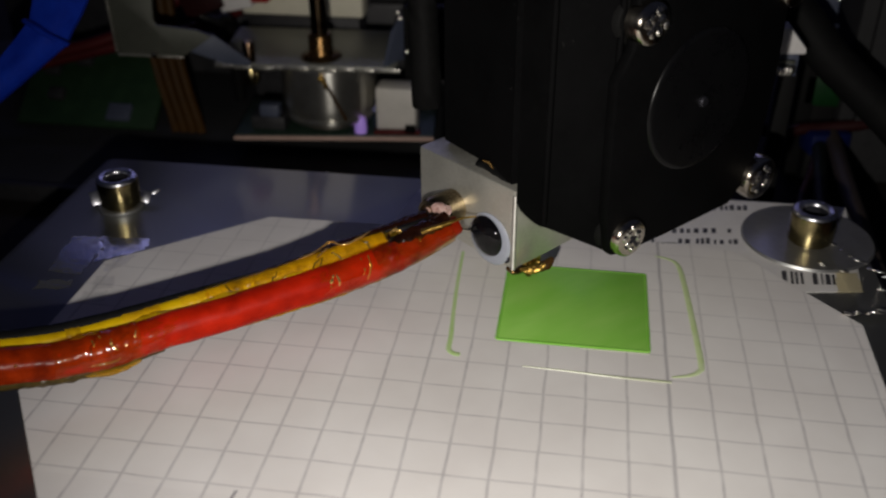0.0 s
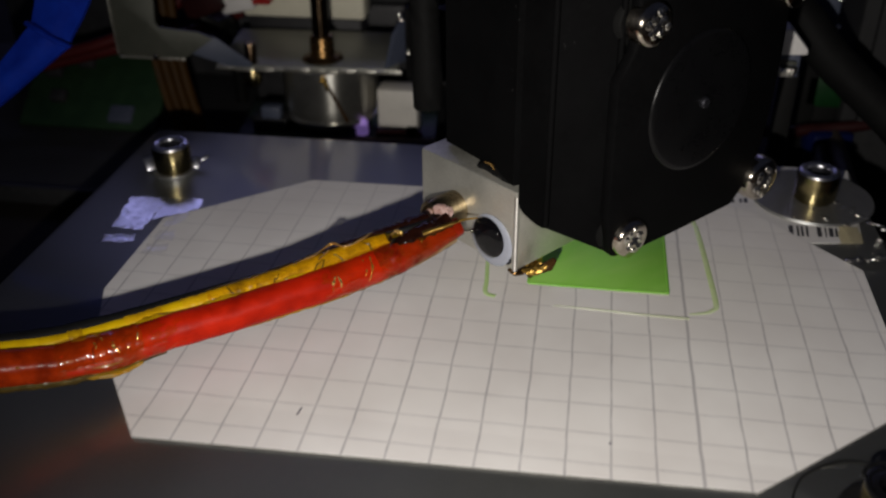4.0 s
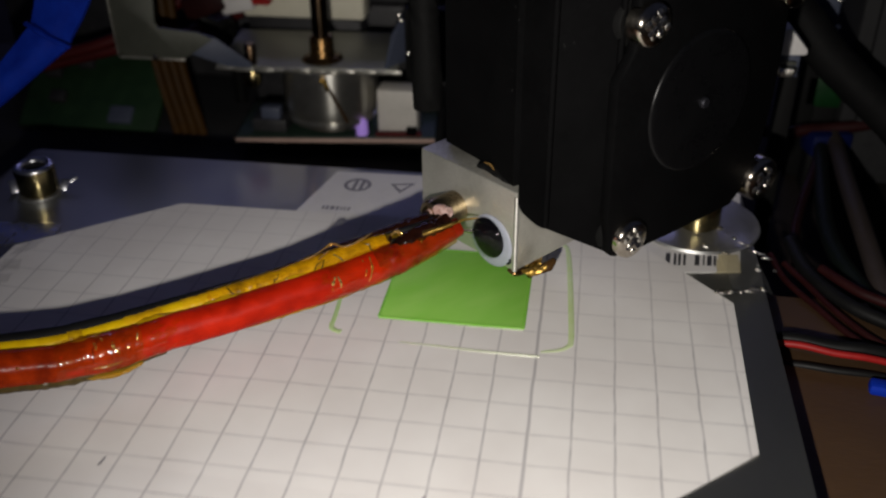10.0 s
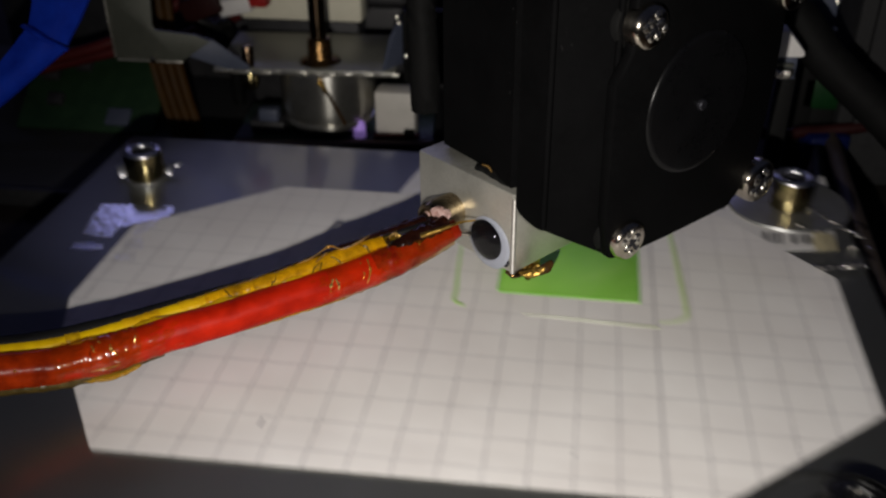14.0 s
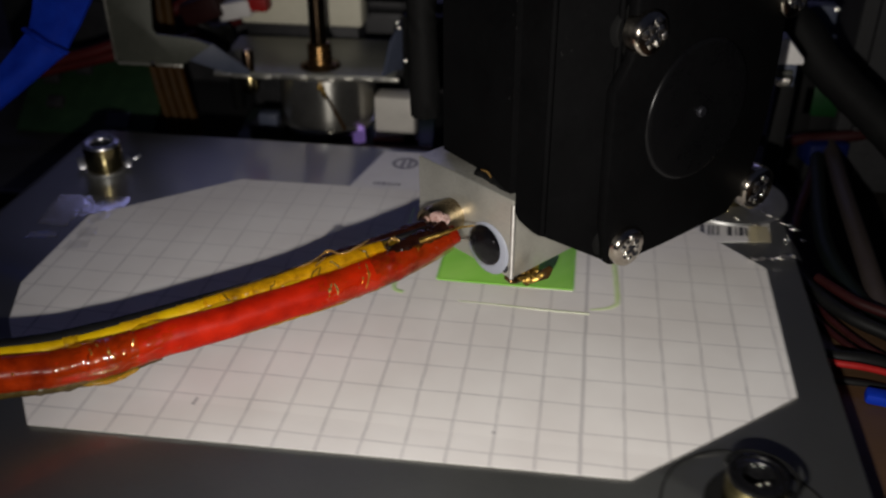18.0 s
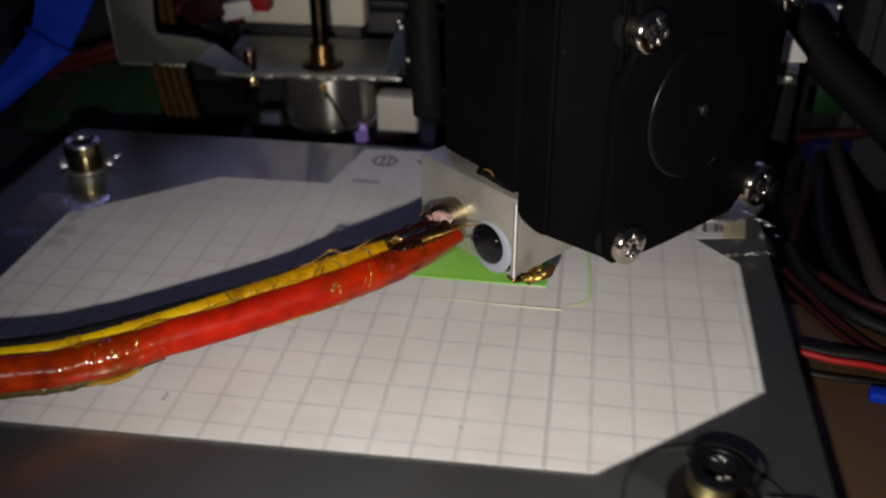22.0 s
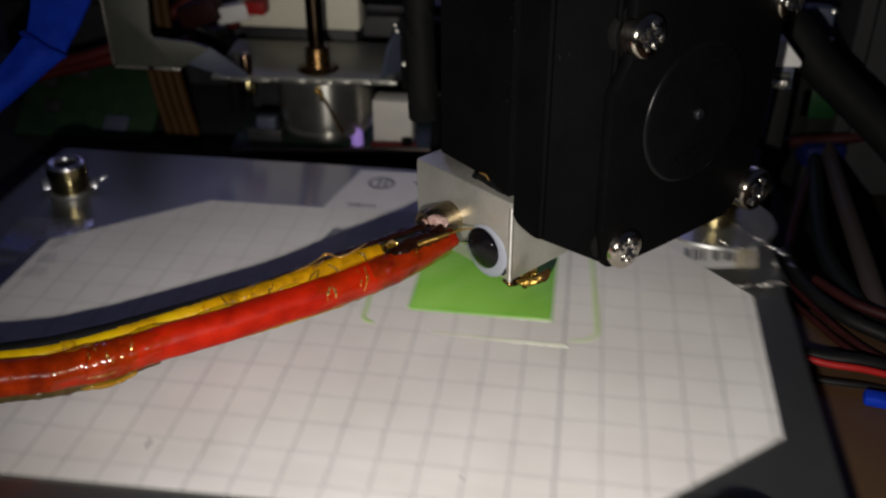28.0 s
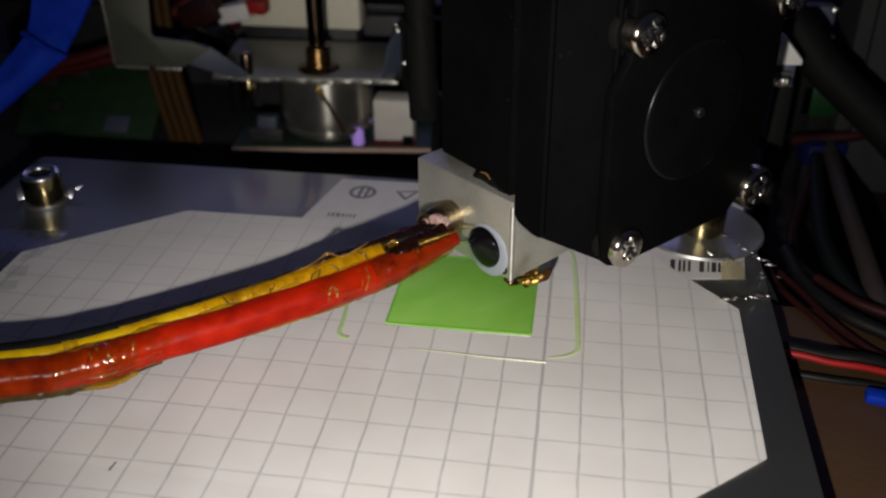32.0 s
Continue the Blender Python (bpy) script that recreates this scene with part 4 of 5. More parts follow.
    # charred tape fills the hollow between the two wires near the heater
    part("dark_wrap", tube(sh(run(red, -26.5, -17.2, 1.0, (-0.5, 0.0, 1.3))), lambda s: 0.35 + 1.0 * min(1, 2.2 * s) - 0.45 * max(0, s - 0.6), 18, 5, 1.0, 0.22, True, 29), M_TAPE_DARK, loom, "charred amber tape between the wires")
    part("tape_bridge", tube(sh(run(red, -52.0, -25.5, 1.6, (-0.85, 0.75, 1.5))), lambda s: 0.55 + 0.2 * math.sin(23 * s), 12, 5, 1.0, 0.35, True, 33), M_KAPTON_Y, loom, "amber tape bridging the two wires")
    for k, (dx, dy, dz) in enumerate(((0, 0, 0), (0.9, -0.6, -0.5))):
        part("black_lead", tube(sh([(-25.6 + dx, 17.9 + dy, 10.9 + dz), (-22.6 + dx, 19.6 + dy, 11.4 + dz), (-19.6 + dx * .5, 22.2 + dy * .5, 11.6 + dz * .4), (-17.6, 23.8, 11.6)]), 0.42, 10, 6), M_BLACKWIRE, loom)
    part("bare_lead", tube(sh([(-20.8, 18.6, 11.3), (-18.9, 19.4, 11.7), (-17.0, 20.4, 12.1), (-15.6, 21.8, 12.0), (-14.0, 23.2, 11.6)]), lambda s: 0.42 - 0.3 * s, 12, 8, 0.8, 0.2), M_BRASS, loom, "bare brassy lead")
    # creases and folds of the tape, their glints put in as bright strands
    for pts, r in (
        ([(-54.5, -5.4, 7.4), (-53.8, -5.8, 7.1), (-53.0, -5.8, 6.2)], 0.20),
        ([(-53.0, -6.0, 5.5), (-53.4, -6.1, 5.0), (-53.8, -6.2, 4.4)], 0.16),
        ([(-30.8, 10.3, 8.8), (-31.0, 9.7, 8.1), (-31.1, 9.3, 7.0)], 0.15),
        ([(-27.1, 14.0, 9.9), (-26.5, 12.9, 8.9), (-26.8, 12.2, 7.2)], 0.14),
        ([(-27.9, 13.4, 9.7), (-27.2, 12.4, 8.6), (-27.4, 12.0, 7.8)], 0.12),
        ([(-35.6, 11.6, 10.0), (-34.2, 12.6, 10.3), (-33.1, 14.2, 10.6), (-32.2, 14.9, 10.9), (-30.4, 14.6, 10.8), (-28.6, 16.2, 11.1), (-27.5, 17.8, 11.3)], 0.12),
        ([(-34.4, 11.0, 8.9), (-33.2, 12.6, 10.1), (-32.4, 13.8, 10.6)], 0.13),
        ([(-25.2, 17.2, 10.7), (-24.5, 18.3, 11.4), (-23.5, 18.4, 11.1), (-23.2, 17.6, 10.4)], 0.17),
        ([(-62.8, -11.8, 7.6), (-62.4, -11.6, 7.4)], 0.2),
    ):
        part("crease_glint", tube(sh(pts), lambda s, r=r: r * (0.5 + 0.8 * math.sin(math.pi * min(1, max(0, s)))) * (1 + 0.35 * math.sin(s * 17)), 10, 8, 1.0, 0.5, True, 3), M_FOLD_GLINT, loom)
    # wrinkles across the taped wires, their shade put in as thin dark strands
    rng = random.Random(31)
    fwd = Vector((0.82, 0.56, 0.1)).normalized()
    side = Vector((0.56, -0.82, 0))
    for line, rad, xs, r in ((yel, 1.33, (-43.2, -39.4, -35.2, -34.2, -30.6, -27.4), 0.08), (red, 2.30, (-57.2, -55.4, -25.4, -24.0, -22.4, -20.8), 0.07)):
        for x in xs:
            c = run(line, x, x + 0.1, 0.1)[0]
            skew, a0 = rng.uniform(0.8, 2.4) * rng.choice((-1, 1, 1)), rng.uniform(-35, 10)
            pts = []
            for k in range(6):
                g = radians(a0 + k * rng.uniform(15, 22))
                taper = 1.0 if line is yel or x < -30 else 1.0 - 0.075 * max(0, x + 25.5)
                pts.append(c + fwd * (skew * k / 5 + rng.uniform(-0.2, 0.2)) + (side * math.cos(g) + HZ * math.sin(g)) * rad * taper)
            part("wrinkle_shade", tube(sh(pts), lambda s, r=r: r * (0.5 + math.sin(3.0 * s)), 6, 4), M_OLIVE if line is yel else M_KAPTON_END, loom)
    # gold glints put in as bright strands where the tape stands up in small ridges, by distance along the sleeve and
    # angle round it
    for x, g0, g1, r in ((-56.4, 45, 75, 0.15), (-55.7, 70, 88, 0.12), (-52.4, 40, 66, 0.10), (-31.3, 6, 48, 0.13), (-24.3, 55, 80, 0.12), (-21.4, 40, 66, 0.11)):
        c = run(red, x, x + 0.1, 0.1)[0]
        taper = 2.30 if x < -26 else 2.36 - 0.11 * (x + 26)
        pts = []
        for k in range(5):
            g = radians(g0 + (g1 - g0) * k / 4)
            pts.append(c + fwd * 0.10 * math.sin(1.1 * k + x) + (side * math.cos(g) + HZ * math.sin(g)) * taper)
        part("ridge_glint", tube(sh(pts), lambda s, r=r: r * (0.3 + math.sin(math.pi * min(1, max(0, s)))), 8, 5, 1.0, 0.25, True, 5), M_FOLD_GLINT, loom)
    part("tape_end", tube(sh([(-59.5, -8.6, 4.2), (-57.1, -7.4, 3.7), (-55.4, -6.4, 3.3), (-53.6, -5.2, 3.2), (-51.6, -3.9, 3.7)]), lambda s: 0.35 + 0.6 * math.sin(s * 3.1), 12, 8, 0.55, 0.25, True, 6), M_TAPE_END, loom, "loose fold of amber tape")


# ---- extruder housing beside the hot end ----
HO = Vector((6.7, 29.4, 0))


def pan_screw(name, parent, at, r=2.9, seed=1):
    """A pan-head cross screw that faces out of the housing's lid; bright beads put in the glints round its recess."""
    s = part(name, lathe([(0, -0.5), (r * 0.97, -0.5), (r, 0.3), (r * 0.99, 1.4), (r * 0.95, 1.8), (r * 0.85, 2.02), (r * 0.5, 2.15), (0, 2.2)], 40), M_CHROME, parent, "nickel cross-head screw")
    s.location = at * MM
    s.rotation_mode = "QUATERNION"
    s.rotation_quaternion = Matrix((HA, HZ, -HB)).transposed().to_quaternion()
    for a in (35, 125):
        part("recess", box(r * 1.15, 0.5, 0.75, (0, 0, 1.97), 0.1, Matrix.Rotation(radians(a), 3, "Z")), M_SOCKET, s)
    rng = random.Random(seed)
    # eight bright beads stand in for glints on the screw's face
    for k in range(8):
        a = radians(80 + 45 * k + rng.uniform(-15, 15))
        q = rng.uniform(0.30, 0.62)
        tip = Vector((math.cos(a) * rng.uniform(-0.6, 0.6), math.sin(a) * rng.uniform(-0.6, 0.6), 1))
        k2 = rng.uniform(0.75, 1.25)
        part("recess_glint", lathe([(0.72 * k2, -0.2), (0.62 * k2, 0.12), (0.3, 0.3), (0, 0.34)], 7, tip, (r * q * math.cos(a), r * q * math.sin(a), 2.2 - 0.35 * q)), M_GLINT, s)
    return s


def build_housing():
    hs = thing("extruder_housing", 6.7, 29.4, 4.8, "black plastic extruder housing with nickel screws", "extruder")
    o = Vector((0, 0, -4.8))
    bodies = (
        # over the heater block: plan points, with the height of the underside at each
        ("rear_body", [(-20.0, 34.7, 17.5), (-12.6, 27.3, 17.5), (-9.2, 21.9, 17.5), (-4.5, 24.8, 17.5), (8, 40, 17.5), (2, 52, 17.5), (-10, 50, 17.5)]),
        # in front of the block's other face, out to the lid
        ("front_body", [(-8.3, 20.1, 15.9), (-7.8, 20.7, 14.4), (-7.0, 21.7, 13.0), (-6.0, 22.9, 11.4), (-5.2, 23.8, 10.4), (-4.6, 24.4, 10.0), (3.5, 26.6, 5.8), (24.3, 47.4, 6.4), (20, 54, 7), (10, 50, 7), (0.9, 32.6, 7), (-7.9, 21.6, 14.5)]),
    )
    for name, plan in bodies:
        bm = bmesh.new()
        lo = [bm.verts.new((x - 6.7, y - 29.4, z - 4.8)) for x, y, z in plan]
        hi = [bm.verts.new((x - 6.7, y - 29.4, 80)) for x, y, z in plan]
        bm.faces.new(hi)
        bmesh.ops.triangulate(bm, faces=[bm.faces.new(lo[::-1])])
        for i in range(len(lo)):
            j = (i + 1) % len(lo)
            bm.faces.new((lo[i], lo[j], hi[j], hi[i]))
        part(name, bm, M_BLACK, hs, smooth=25)
    lid = [(-6.2, 12.5), (-5.4, 9), (-4.6, 5.8), (-2, 5.3), (6.6, 5.4), (20.4, 6.0), (24.0, 9.5), (25.6, 14.7), (26.5, 22), (26.7, 30), (26.3, 38), (26.0, 85), (-4.0, 85), (-4.0, 35.4), (-6.6, 31.6)]
    lp = part("lid", slab(lid, -1.8, 0.0, 0.45, (o, HA, HZ, HB)), M_BLACK, hs)
    c = o + HA * 9.7 + HZ * 25.5 - HB * 1.7
    part("round_cover", lathe([(10.1, -0.5), (10.05, 0.1), (9.9, 0.35), (9.6, 0.5), (9.2, 0.55), (3.0, 0.6), (0, 0.6)], 72, -HB, c), M_BLACK_GLOSS, lp, "round black cover plate")
    part("pin", lathe([(0.8, 0.5), (0.8, 1.0), (0.6, 1.2), (0, 1.2)], 16, -HB, c), M_SOCKET, lp)
    for x, y, z in ((-4.75, 24.1, 10.6), (3.3, 26.3, 6.4)):
        part("corner_rib", tube([(x - 6.7, y - 29.4, z - 4.8), (x - 6.7, y - 29.4, 40), (x - 6.7, y - 29.4, 79)], 0.45, 10, 4), M_BLACK, hs)
    for a, z in ((-2.0, 8.3), (-2.2, 38.5), (26.0, 9.0), (26.2, 38.2)):
        at = o + HA * a + HZ * z
        out = -2.3 if z == 9.0 else -0.1
        part("screw_boss", lathe([(0, 2), (3.4, 2), (3.4, out + 0.3), (3.2, out), (0, out)], 32, HB, at), M_RUBBER, hs)
        pan_screw("screw", hs, at - HB * 1.0, 3.5 if z == 9.0 else 2.9, int(a + z))


# ---- behind the bed ----
def build_lift():
    br = thing("motor_bracket", -65, 105, 2, "bent grey sheet-metal bracket above the bed's far edge", "bracket")
    o = Vector((65, -105, -2))
    part("shelf", slab([(-82, 100.7), (-41.4, 102.6), (-44, 128), (-85, 126)], 1.2, 2.2, 0.15, (o, Vector((1, 0, 0)), Vector((0, 1, 0)), HZ)), M_STEEL, br)
    part("flange", slab([(-0.8, 27), (0.1, 21), (0.3, 8.3), (1.2, 7.5), (13.6, 6.9), (14.6, 7.2), (20.6, 11.2), (17.5, 12.6), (9.4, 13.6), (8.9, 14.6), (10.0, 27)], -0.5, 0.5, 0.15, (o + Vector((-98.6, 89.6, 0)), Vector((0.99, 0.12, 0)), HZ, Vector((-0.12, 0.99, 0)))), M_SHEET, br)
    fl = (o + Vector((-98.6, 88.9, 0)), Vector((0.99, 0.12, 0)), HZ, Vector((-0.12, 0.99, 0)))
    part("lower_lip", slab([(0.6, 7.3), (14.4, 6.7), (14.4, 7.1), (0.6, 7.8)], -0.4, 0.3, 0.08, fl), M_EDGE, br, "bright lower edge")
    part("side_lip", slab([(-0.9, 27), (0.0, 21), (0.2, 8), (0.5, 8), (0.4, 21), (-0.4, 27)], -0.4, 0.3, 0.08, fl), M_EDGE, br)
    part("rivet", lathe([(0, -0.3), (0.7, -0.3), (0.7, 0.3), (0.4, 0.6), (0, 0.6)], 12, (0, -1, 0), o + Vector((-90.2, 89.4, 7.6))), M_CHROME, br)
    part("gusset", slab([(13.0, 7.2), (22, 3.0), (27, 2.2), (27, 3.2), (20, 9.5), (16.5, 11)], -0.4, 0.4, 0.1, (o + Vector((-98.6, 90.2, 0)), Vector((0.93, 0.37, 0)), HZ, Vector((-0.37, 0.93, 0)))), M_DULL, br)
    part("end_tab", slab([(0, 2.0), (16, 2.0), (16, 12), (8, 13), (3, 9)], -0.4, 0.4, 0.1, (o + Vector((-44.2, 103.4, 0)), Vector((0.45, 0.89, 0)), HZ, Vector((0.89, -0.45, 0)))), M_DULL, br)
    # a broken row of bright pieces along the shelf's front edge
    rng = random.Random(11)
    x = -82.0
    while x < -42:
        wd = rng.uniform(2.5, 6)
        y = 100.4 + (x + 82) * 0.047
        part("bright_edge", box(wd, 0.5, rng.uniform(0.5, 0.9), o + Vector((x + wd / 2, y + 0.1, 1.6 + rng.uniform(-0.25, 0.1))), 0.2, Matrix.Rotation(radians(2.7), 3, "Z")), M_EDGE, br)
        x += wd * rng.uniform(0.8, 1.25)
    at = o + Vector((-74.6, 102.8, 0.6))
    sc = part("screw", lathe([(0, -4.0), (1.2, -3.7), (2.0, -2.6), (1.9, -1.2), (1.3, 0.5), (0, 0.5)], 20, at=at), M_BRASSY, br, "small brass screw")
    part("stud", lathe([(0, 0.4), (1.3, 0.4), (1.3, 5.6), (1.0, 6.2), (0, 6.2)], 16, at=at), M_SHAFT, sc, "dark stud")
    mt = thing("stepper_motor", -59, 111.2, 1, "small round steel stepper motor hanging below the bracket", "motor")
    part("can", lathe([(0, 0.25), (10.7, 0.25), (11.0, 0.1), (11.0, -9.0), (10.6, -11.0), (10.2, -11.8), (10.6, -12.1), (10.6, -12.7), (9.2, -14.2), (6, -14.8), (0, -15)], 56), M_MOTOR, mt)
    part("shaft", lathe([(0, 0), (1.9, 0), (1.9, 70), (0, 70)], 24, at=(-0.6, -3.2, 0)), M_SHAFT, mt, "dark steel lead screw")
    part("collar", lathe([(1.9, 0.3), (4.6, 0.3), (4.7, 0.6), (4.4, 1.0), (3.0, 1.5), (2.7, 2.2), (2.6, 5.6), (2.3, 6.0), (1.9, 6.1)], 32, at=(-0.6, -3.2, 0.6)), M_BRONZE, mt, "brass collar")
    # a brown strap slants down the can from a brass clip
    strap = []
    for k in range(9):
        s = k / 8
        g, z = radians(-80 + 22 * s), -1.6 - 9.6 * s
        strap.append((11.15 * math.cos(g), 11.15 * math.sin(g), z))
    part("strap", tube(strap, 0.75, 10, 4, 0.5), M_AMBER, mt, "brown strap on the can")
    part("clip", tube([(11.3 * math.cos(radians(g)), 11.3 * math.sin(radians(g)), z) for g, z in ((-86, -0.9), (-81, -1.3), (-78, -3.2))], 0.8, 10, 6, 0.7, 0.3), M_BRASS, mt, "brass clip on the can")
    wh = thing("carriage_block", -71, 136, -19.6, "cream plastic carriage block behind the lead screw", "carriage")
    part("column", box(29, 7, 23, (0, 0, 11.5), 0.8), M_DARK, wh)
    part("body", box(31, 8, 16, (0, 0, 31), 0.8), M_CREAM, wh)
    part("clamp", box(17, 12, 9, (24.5, 2, 34), 0.8), M_BLACK, wh)
    con = thing("wire_connector", -93, 123, 0, "red and white plug with dark blue wires", "connector")
    part("shell", box(10, 6, 5.5, (1, 0, 9.4), 0.6, Matrix.Rotation(radians(-20), 3, "Y")), M_WINE, con)
    part("plug", box(8, 5, 4, (9, 1, 9.5), 0.5, Matrix.Rotation(radians(-12), 3, "Y")), M_LABEL, con)
    part("stub", box(5, 4, 3.2, (14.5, 1, 11), 0.4), M_REDWIRE, con)
    part("wire", tube([(-2, 0, 6), (2, 2, 3), (4, 6, 1), (3, 10, -22)], 1.6, 12), M_BLACKWIRE, con)
    rb = thing("amber_ribbon", -98, 112, -19.6, "amber flat ribbon wires", "ribbon cable")
    for i in range(4):
        x = -4.4 + i * 2.2
        part("strip", tube([(x - 3, 6, 34), (x - 2, 4, 22), (x, 2, 12), (x + 3, -1, 4), (x + 4.5, -3, 0.4)], 1.0, 10, 8, 0.5), M_AMBER, rb)


def build_boards():
    pcb = thing("circuit_board", -58, 112, -19.6, "dark circuit board with a violet lamp behind the bed", "circuit board")
    part("board", box(46, 22, 1.3, (0, 2, 4.2), 0.2, Matrix.Rotation(radians(7), 3, "Z")), M_PCB, pcb)
    part("board_edge", box(46, 0.5, 0.9, (1.4, -9.4, 4.2), 0.1, Matrix.Rotation(radians(7), 3, "Z")), M_PCB_EDGE, pcb, "pinkish board edge")
    for x in (-19, 19):
        part("standoff", lathe([(0, 0), (2.2, 0), (2.2, 3.6), (0, 3.6)], 16, at=(x, 3, 0)), M_MOTOR, pcb)
    part("chip", box(8, 6, 3, (-14.5, -5, 6.3), 0.3), M_DARK, pcb)
    part("capacitor", box(4.5, 3, 3, (-14, -6.4, 9.3), 0.4), M_DULL, pcb)
    part("connector", box(9.2, 6, 10.6, (15.4, -2.6, 10.2), 0.5), M_CONN, pcb, "white plastic connector")
    part("lamp", lathe([(0, 0), (1.4, 0), (1.4, 2.8), (1.0, 3.8), (0, 4.2)], 16, at=(7.2, -6.4, 4.8)), M_LED, pcb, "violet glowing lamp")
    part("fuse", box(10.5, 1.6, 1.0, (15.8, -6.4, 5.4), 0.2, Matrix.Rotation(radians(7), 3, "Z")), M_REDDARK, pcb, "red strip under the connector")
    part("jumper", box(2.4, 1.4, 1.8, (18.9, -6.6, 6.3), 0.2), M_BLACK, pcb)
    gb = thing("green_board", -122, 119, -19.6, "dark green circuit board with a pale chip", "circuit board")
    tilt = Matrix.Rotation(radians(38), 3, "X")
    part("board", box(36, 24, 1.6, (0, 0, 7.5), 0.2, tilt), M_BOARD, gb)
    part("chip", box(6, 4.5, 1.6, (8.5, -7.0, 3.2), 0.2, tilt), M_DULL, gb)
    for x, y in ((-12, 2), (-4, 5), (-9, -5)):
        part("part_block", box(4, 3, 2.5, (x, y * .8, 9 + y * .62), 0.3, tilt), M_DARK, gb)
    bp = thing("base_panel", -110, 122, -22, "black printer base panel behind the bed", "panel")
    part("panel", box(170, 92, 2.4, (0, 0, 1.2), 0.5), M_DIM, bp)
    part("front_lip", box(170, 2, 4, (0, -46, 2), 0.4), M_DIM, bp)
    ps = thing("power_supply", 98, 140, -22, "black metal power supply box behind the cables", "power supply")
    part("body", box(88, 60, 84, (0, 0, 42), 1.2), M_DIM, ps)
    part("cover", box(82, 2, 76, (0, -31, 41), 0.5), M_DIM, ps)
    dk = thing("dark_case", -58, 136, -19.6, "dark metal case behind the boards", "case")
    part("body", box(150, 14, 22, (-30, 20, 11), 1.2), M_DARK, dk)
    part("lid", box(152, 15, 3, (-30, 20, 24), 0.8), M_DARK, dk)
    for x in (-96, -58, -20, 22):
        part("rib", box(3, 1.5, 20, (x, 12.4, 11), 0.4), M_DARK, dk)
    part("front_plate", box(60, 1, 12, (-40, 12.6, 11), 0.3), M_PANEL, dk)


def build_cables():
    bl = thing("blue_strap", -88, 47, 25, "blue nylon sleeving with a folded seam", "cable")
    o = Vector((88, -47, -25))
    sh = lambda pts: [Vector(p) + o for p in pts]
    up_l, up_r = [(-95.4, 64, 37), (-95.5, 59.2, 28.3), (-96.0, 56.8, 24.5)], [(-83.2, 65, 37), (-86.2, 60.7, 28.2), (-89.2, 56.6, 21.9)]
    lo_l, lo_r = [(-95.0, 56.0, 25.2), (-100.0, 52.4, 19.6), (-107, 47, 12)], [(-88.6, 55.6, 21.6), (-99.4, 48.7, 13.4), (-107, 43.5, 7)]
    part("sleeve", ribbon(sh(up_l), sh(up_r), 0.9, 3), M_BLUE, bl)
    part("sleeve", ribbon(sh(lo_l), sh(lo_r), 0.9, 7), M_BLUE, bl, "lower run of the strap, folded over")
    part("fold", tube(sh([(-96.2, 56.4, 25.0), (-94.0, 55.4, 24.4), (-91.4, 55.2, 22.9), (-88.4, 55.4, 21.4)]), lambda s: 0.55 + 0.2 * math.sin(3.1 * s), 12, 8, 0.6, 0.15), M_BLUE, bl, "folded seam")
